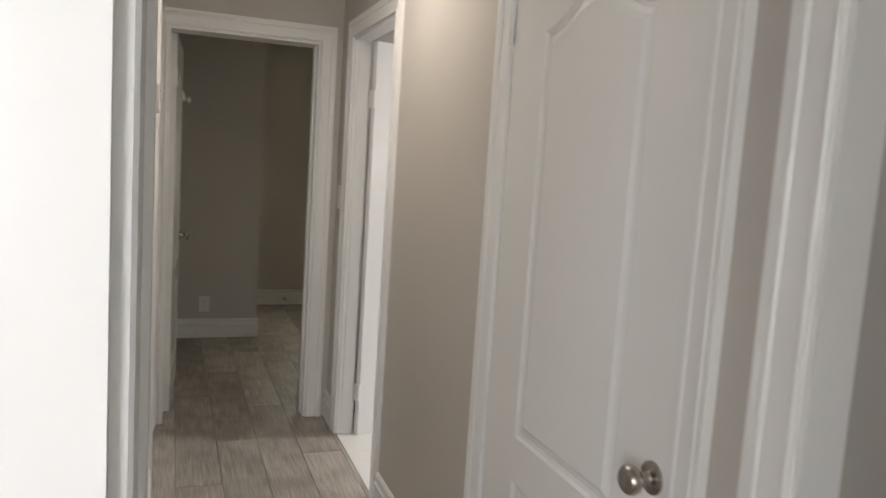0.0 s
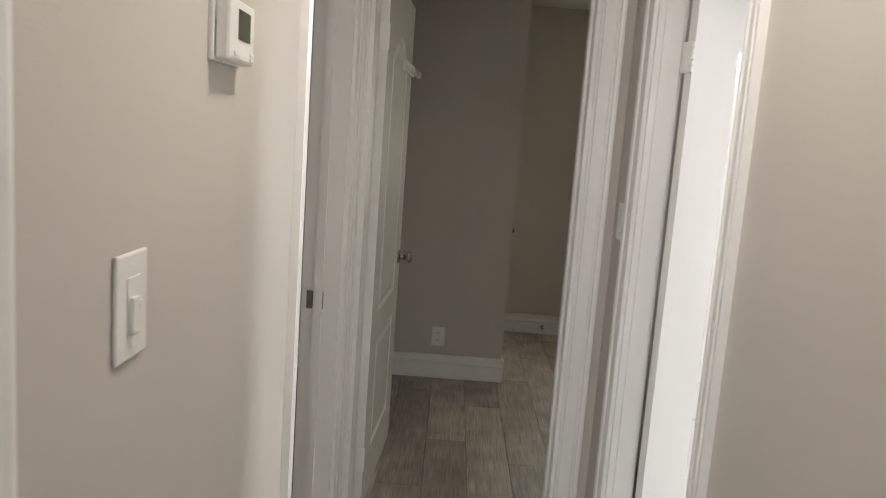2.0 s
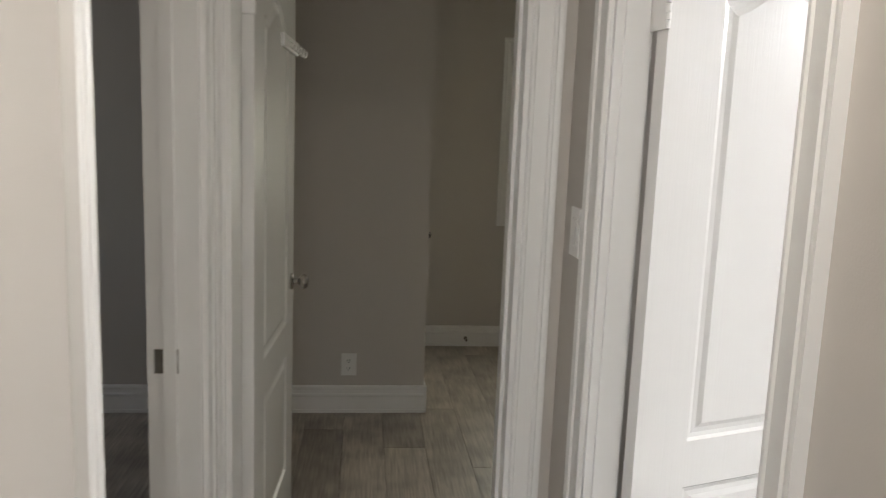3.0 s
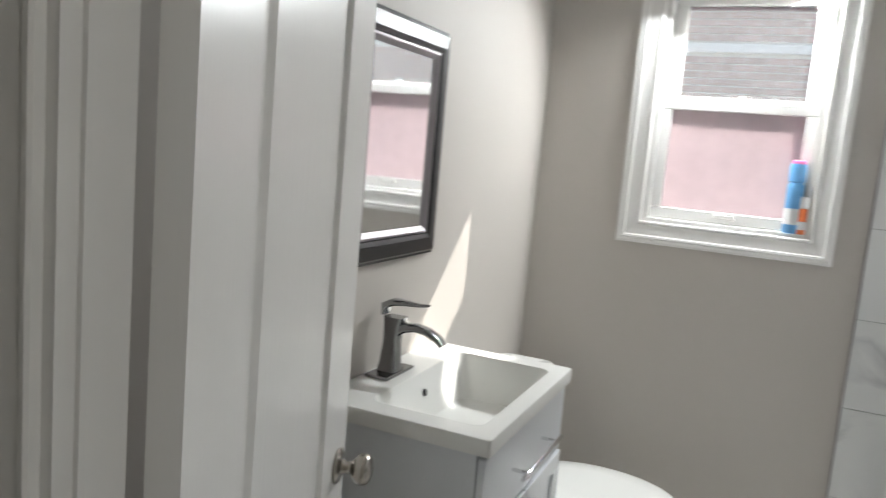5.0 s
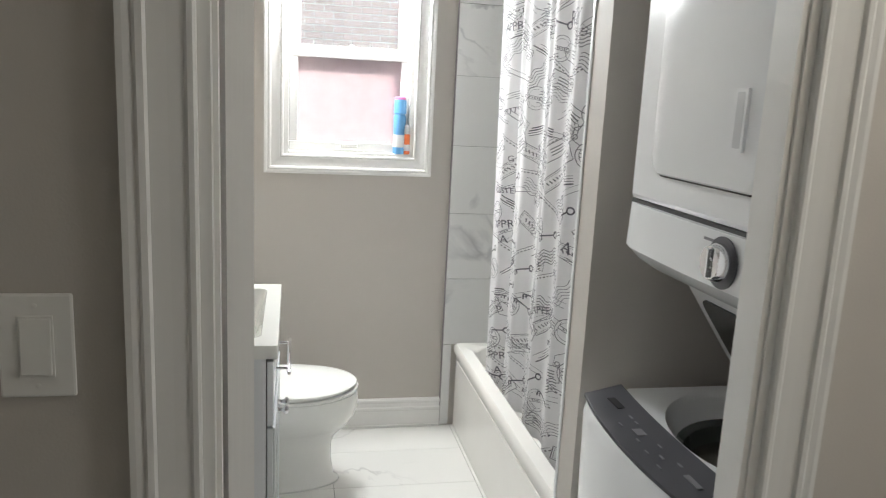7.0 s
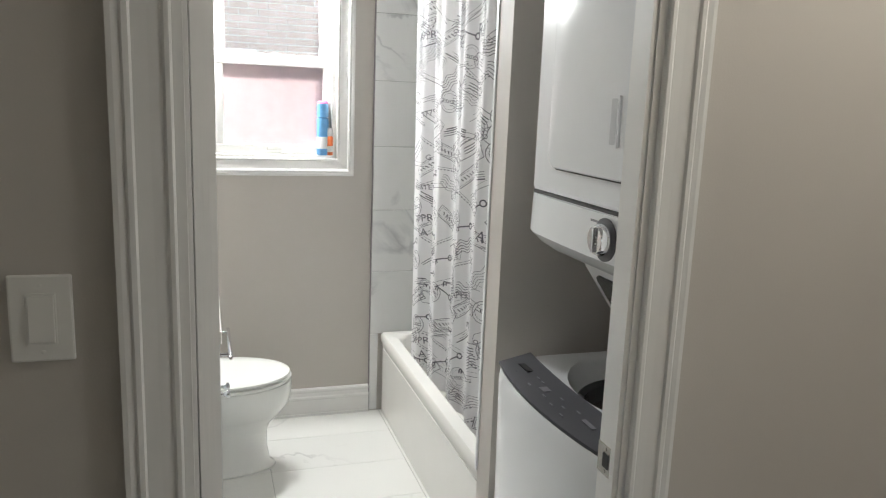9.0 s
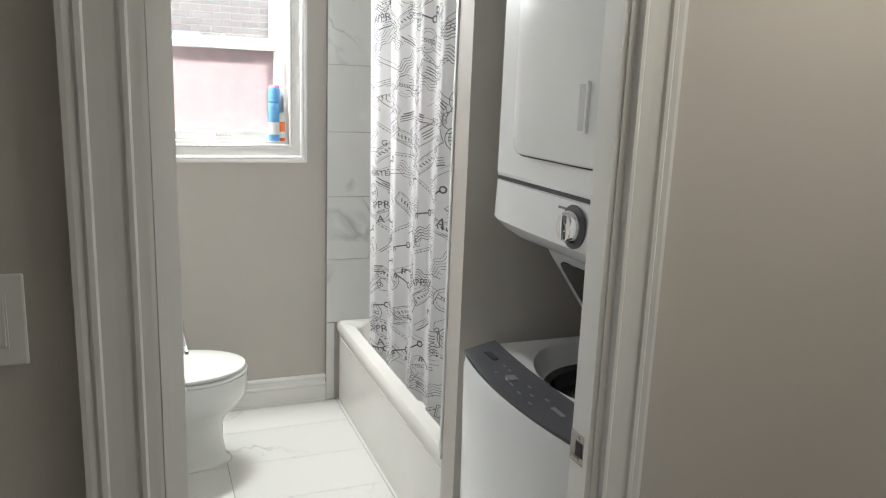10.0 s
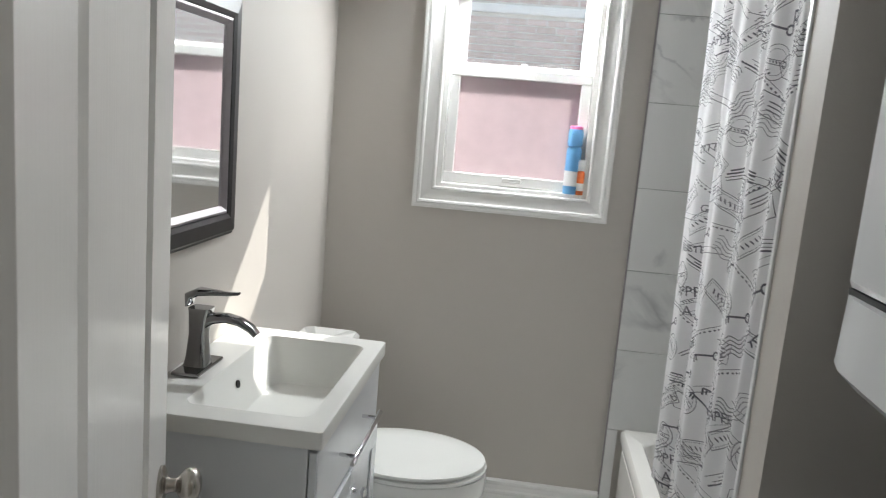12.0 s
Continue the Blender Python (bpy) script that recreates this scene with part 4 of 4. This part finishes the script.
pr = part("print", ink, INK, cur, "grey printed stamps and lettering")
pr["kind"] = "stuff"

# ---- laundry tower ----
lt = thing("laundry_tower", pose(.425, -1.40, 0), "white stacked washer and dryer with open washer lid", "washing machine")
X0, X1 = -.29, .295
F = .325


def bowed(x0, x1, yb, yf, bow, z, n=12, r=.02):
    """A plan with a bowed front (towards +y)."""
    pts = [(x0, yb, z), (x1, yb, z)]
    for k in range(n + 1):
        u = k / n
        x = x1 + (x0 - x1) * u
        e = min(u, 1 - u) * n
        pts.append((x, yf + bow * (1 - (2 * u - 1) ** 2) - (r * .5 if e < 1 else 0), z))
    return pts


part("washer_body", loft([bowed(X0, X1, -.36, F - .015, .012, .02), bowed(X0, X1, -.36, F - .004, .02, .6), bowed(X0, X1, -.36, F, .03, .80), bowed(X0 + .004, X1 - .004, -.355, F - .006, .03, .835)], caps=False), STEELW, lt, smooth=True)
for x in (X0 + .05, X1 - .05):
    for y in (-.3, .26):
        part("foot", turned([(.02, 0), (.02, .012), (.012, .02)], 12, Matrix.Translation((x, y, 0))), DARK, lt)
# deck with a round mouth
bm = bmesh.new()
N = 40
outer = []
for k in range(N):
    a = 2 * math.pi * k / N
    c, s = math.cos(a), math.sin(a)
    f = 1 / max(abs(c) / .288, s / .24, -s / .285)
    outer.append((c * f, s * f, .852))
rings = [outer] + [[(rx * math.cos(2 * math.pi * k / N), ry * math.sin(2 * math.pi * k / N), z) for k in range(N)] for rx, ry, z in ((.262, .222, .848), (.25, .216, .836), (.222, .205, .80), (.214, .198, .797))]
rings = [[(x, y, .834) for x, y, z in outer]] + rings
bm.free()
part("deck", loft(rings, caps=False), STEELW, lt, smooth=True)
part("drum_ring", loft([[(r * math.cos(2 * math.pi * k / N), r * .93 * math.sin(2 * math.pi * k / N), z) for k in range(N)] for r, z in ((.222, .796), (.212, .80), (.198, .79), (.19, .75))], caps=False), SMOKE, lt, "dark drum ring", True)
part("drum", loft([[(r * math.cos(2 * math.pi * k / N), r * .93 * math.sin(2 * math.pi * k / N), z) for k in range(N)] for r, z in ((.192, .752), (.2, .70), (.2, .45), (.05, .42))]), NICKEL, lt, "steel drum", True)
# curved dark control band along the front edge
front_pts, back_pts = [], []
for k in range(25):
    u = k / 24
    x = X1 - .002 + (X0 - X1 + .004) * u
    b = 1 - (2 * u - 1) ** 2
    front_pts.append((x, F - .008 + .03 * b))
    back_pts.append((x, F - .1 + .014 * b))
bm = bmesh.new()
lowf = [bm.verts.new((x, y, .834)) for x, y in front_pts]
topf = [bm.verts.new((x, y, .842)) for x, y in front_pts]
topb = [bm.verts.new((x, y, .862)) for x, y in back_pts]
lowb = [bm.verts.new((x, y, .834)) for x, y in back_pts]
for A, B in ((lowf, topf), (topf, topb), (topb, lowb), (lowb, lowf)):
    for k in range(24):
        bm.faces.new((A[k], A[k + 1], B[k + 1], B[k]))
bm.faces.new((lowf[0], topf[0], topb[0], lowb[0]))
bm.faces.new((lowf[-1], topf[-1], topb[-1], lowb[-1]))
panel = part("control_panel", bm, DGREY, lt, "curved dark grey control panel", True)


def on_panel(x, t):
    u = (X1 - x) / (X1 - X0)
    b = 1 - (2 * u - 1) ** 2
    yf, yb = F - .008 + .03 * b, F - .1 + .014 * b
    return Vector((x, yf + (yb - yf) * t, .842 + .02 * t + .0012))


def panel_mark(x, t, w, h, mat, name):
    c = on_panel(x, t)
    part(name, boxed(c.x - w / 2, c.x + w / 2, c.y - h / 2, c.y + h / 2, c.z - .001, c.z + .001), mat, panel)


MARK = material("pale panel print", (.2, .2, .215), .4)
panel_mark(.2, .55, .06, .018, DARK, "badge")
panel_mark(.05, .5, .03, .022, MARK, "display")
for x, t in ((.1, .3), (.12, .6), (.09, .6), (.02, .35), (-.02, .6), (-.03, .3), (-.06, .45), (-.1, .6), (-.09, .25)):
    panel_mark(x, t, .016, .004, MARK, "button_print")
panel_mark(-.16, .5, .05, .012, MARK, "label_strip")
# lid, propped open under the dryer
lid = part("lid", loft([rrect(0, .165, .25, .165, .03, -.016), rrect(0, .165, .255, .17, .03, 0), rrect(0, .165, .25, .165, .03, .014)]), STEELW, lt, "raised white lid with smoked window", True)
lid.matrix_basis = pose(0, -.09, .872, 55)
part("lid_window", loft([rrect(0, .165, .215, .125, .03, -.0205), rrect(0, .165, .215, .125, .03, -.0155)]), SMOKE, lid, "smoked window")
part("rear_column", boxed(X0, X1, -.36, -.28, .8, 1.25), STEELW, lt)
# dryer
DY = .268
part("dryer_body", boxed(X0, .255, -.36, DY, 1.32, 1.96, bevel=.012), STEELW, lt)
bm = loft([bowed(X0, .258, -.36, DY - .06, .0, 1.165), bowed(X0, .258, -.36, DY - .02, .006, 1.19), bowed(X0, .258, -.36, DY + .006, .01, 1.215), bowed(X0, .258, -.36, DY + .002, .01, 1.313)])
con = part("dryer_console", bm, STEELW, lt, smooth=True)
# black slab that paints the shade of the seam above the console
part("console_gap", boxed(X0 + .004, .25, -.35, DY - .004, 1.312, 1.321), DARK, lt)


def plate_xz(cx, cz, hx_, hz, r, steps):
    return loft([[(p[0], y, p[1]) for p in rrect(cx, cz, hx_ - d, hz - d, r, 0)] for y, d in steps])


# black plate behind the dryer door; its rim paints the gap's shade
part("door_gap", plate_xz(-.045, 1.66, .193, .278, .035, [(DY - .002, 0), (DY + .0015, 0)]), DARK, lt)
dd = part("dryer_door", plate_xz(-.045, 1.66, .189, .274, .032, [(DY + .0015, 0), (DY + .008, 0), (DY + .014, .004), (DY + .016, .012)]), STEELW, lt, "white dryer door", True)
part("handle", plate_xz(-.17, 1.505, .017, .052, .004, [(DY + .015, 0), (DY + .022, 0), (DY + .022, .004)]), STEELW, dd, "recessed handle frame")
# flat plate, not sunk: its grey paints the shade of the handle hollow
part("handle_recess_shade", plate_xz(-.17, 1.505, .011, .046, .003, [(DY + .0222, 0), (DY + .0226, 0)]), material("grey recess shade", (.5, .51, .52), .4), dd)
for z in (1.47, 1.85):
    part("door_hinge", boxed(.142, .15, DY, DY + .006, z - .025, z + .025), DGREY, dd)
kb = part("dial", turned([(.034, 0), (.034, .012), (.031, .02), (.029, .024), (.012, .024), (.010, .026), (0, .026)], 32, Matrix.Translation((-.155, DY + .013, 1.262)) @ Matrix.Rotation(radians(-90), 4, "X")), CHROME, con, "chrome dial knob", True)
part("dial_grip", boxed(-.159, -.151, DY + .036, DY + .044, 1.236, 1.288, bevel=.002), CHROME, kb)
part("dial_ring", turned([(.046, 0), (.046, .003)], 32, Matrix.Translation((-.157, DY + .0115, 1.262)) @ Matrix.Rotation(radians(-90), 4, "X")), DGREY, con)
part("dial_flare", turned([(.001, 0), (.02, .03), (.024, .08), (.022, .1)], 20, Matrix.Translation((-.05, DY + .004, 1.262)) @ Matrix.Rotation(radians(-90), 4, "Y") @ Matrix.Diagonal((1, .35, 1, 1))), STEELW, con, smooth=True)
panel_text = part("console_print", boxed(-.13, -.09, DY + .0115, DY + .0125, 1.292, 1.297), MARK, con)

# ---- outside ----
tagged(part("ground", boxed(-60, 60, -60, 60, -.62, -.6), GROUND), "grey concrete driveway between two houses", "ground", kind="structure")
nh = thing("neighbour_house", pose(8.0, -1, -.6), "brick house with a pale stone band and white eaves", "house")
part("wall", boxed(.02, 7, -9, 9, 0, 5.0), MORTAR, nh)
part("stone_band", boxed(-.04, .02, -9, 9, 3.275, 3.365, bevel=.01), SIDING, nh, "pale stone band")
part("window_sill", boxed(-.08, .02, .1, 1.1, 2.56, 2.64), SIDING, nh)
part("window_frame", boxed(-.01, .02, .16, 1.04, 1.4, 2.56), SIDING, nh)
part("pane", boxed(-.015, -.01, .22, .98, 1.46, 2.5), SMOKE, nh)
part("soffit", boxed(-.45, .02, -9.2, 9.2, 4.92, 5.0), SIDING, nh)
part("fascia", boxed(-.47, -.45, -9.2, 9.2, 4.88, 5.1), SIDING, nh)
bm = bmesh.new()
v = [bm.verts.new(p) for p in ((-.47, -9.3, 5.1), (-.47, 9.3, 5.1), (3.5, 9.3, 6.2), (3.5, -9.3, 6.2), (7.5, 9.3, 5.1), (7.5, -9.3, 5.1))]
bm.faces.new((v[0], v[1], v[2], v[3]))
bm.faces.new((v[3], v[2], v[4], v[5]))
part("roof", bm, SHINGLE, nh)

# ---- pieces: bricks, planks, tiles ----
def pieces(name, mesh, mat, parent, places):
    for p in places:
        ob = new(name, mesh)
        ob.parent = parent
        ob.location = p


def piece_mesh(name, bm, mat):
    me = bpy.data.meshes.new(name)
    bmesh.ops.recalc_face_normals(bm, faces=bm.faces)
    bm.to_mesh(me)
    bm.free()
    me.materials.append(mat)
    return me


brick = piece_mesh("brick", boxed(0, .03, -.1, .1, 0, .063, bevel=.004, seg=1), BRICK)
spots, others = [], []
for j in range(64):
    for i in range(44):
        y, z = -4.7 + .212 * i + (.106 if j % 2 else 0), .02 + .075 * j
        if 3.2 < z < 3.365 or (1.33 < z < 2.64 and .0 < y < 1.2) or z > 4.83:
            continue
        (spots if 2.6 < z < 3.9 and -1.3 < y < 2.2 else others).append((0, y, z))
pieces("brick", brick, BRICK, nh, spots)
rest = bmesh.new()
for x, y, z in others:
    box(rest, 0, .03, y - .1, y + .1, z, z + .063)
rb = part("bricks_beyond", rest, BRICK, nh)
rb["kind"] = "stuff"

PW, PL = .193, 1.22
plank = piece_mesh("plank", boxed(-PW / 2 + .0008, PW / 2 - .0008, -PL / 2 + .0008, PL / 2 - .0008, -.012, 0, bevel=.0012, seg=1), WOOD)
near, far = [], []
for i in range(-17, 15):
    x = -.598 + PW * (i + .5)
    off = ((i * .41) % 1) * PL
    for j in range(-6, 4):
        y = .92 - PL / 2 + off + PL * j
        if y - PL / 2 < -6.6 or y - PL / 2 > 3.15:
            continue
        if x > .02 and -2.0 < y < .05 + PL / 2:
            if x - PW / 2 < .0:
                pass
            else:
                continue
        (near if -1.3 < x < .9 and -4.4 < y else far).append((x, y, 0))
pieces("plank", plank, WOOD, sub, near)
bm = bmesh.new()
for x, y, z in far:
    box(bm, x - PW / 2 + .0008, x + PW / 2 - .0008, y - PL / 2 + .0008, y + PL / 2 - .0008, -.012, 0)
fp = part("planks_beyond", bm, WOOD, sub)
fp["kind"] = "stuff"

# bathroom floor tiles, 0.3 x 0.57
tile = piece_mesh("tile", boxed(-.2985 / 2, .2985 / 2, -.568 / 2, .568 / 2, -.006, 0, bevel=.001, seg=1), TILE)
spots = []
for i in range(8):
    for j in range(4):
        x, y = 1.84 - .3 * i + .15 + .3, -.56 + .57 * (j - 2) + .285 
        if E1 + .1 < x < 2.3 and y < .1:
            spots.append((x, y, .004))
pieces("tile", tile, TILE, bath_floor, spots)

# tub surround tiles on three sides
def surround(name, m, x0, x1, joints, label, zlow=.405):
    wl = thing(name, m, label, "wall", kind="structure")
    part("grout_bed", boxed(x0, x1, -.004, 0, zlow, 2.40), GROUT, wl)
    for r, z in enumerate([zlow] + [.7165 + .3005 * k for k in range(6)]):
        z1 = .7165 if r == 0 else min(2.4, z + .3005)
        cut = [x0] + [j for j in joints[r % 2] if x0 < j < x1] + [x1]
        for a, b in zip(cut, cut[1:]):
            part("tile", boxed(a + .001, b - .001, -.0115, -.003, z + .001, z1 - .001, bevel=.0008, seg=1), WTILE, wl)
    return wl


sw = surround("wall_tile_window", pose(2.385, -1.079, 0, 0, 0, -90), 0, .80, ((.52,), (.222,)), "white marble tiled shower wall")
part("tile", boxed(.001, .04, -.0115, -.003, .012, .403, bevel=.0008, seg=1), WTILE, sw)
part("edge_trim", boxed(-.004, .0, -.0125, 0, 0, 2.4), SILVER, sw, "thin metal edge trim")
surround("wall_tile_back", pose(2.385, -1.885, 0, 0, 0, 180), .012, 1.445, ((.3, .9), (.6, 1.2)), "white marble tiled shower wall")
te = surround("wall_tile_end", pose(.938, -1.885, 0, 0, 0, 90), .012, .765, ((.3,), (.6,)), "white marble tiled shower wall")
part("edge_trim", boxed(.765, .769, -.0125, 0, .405, 2.4), LABELW, te, "white edge trim")
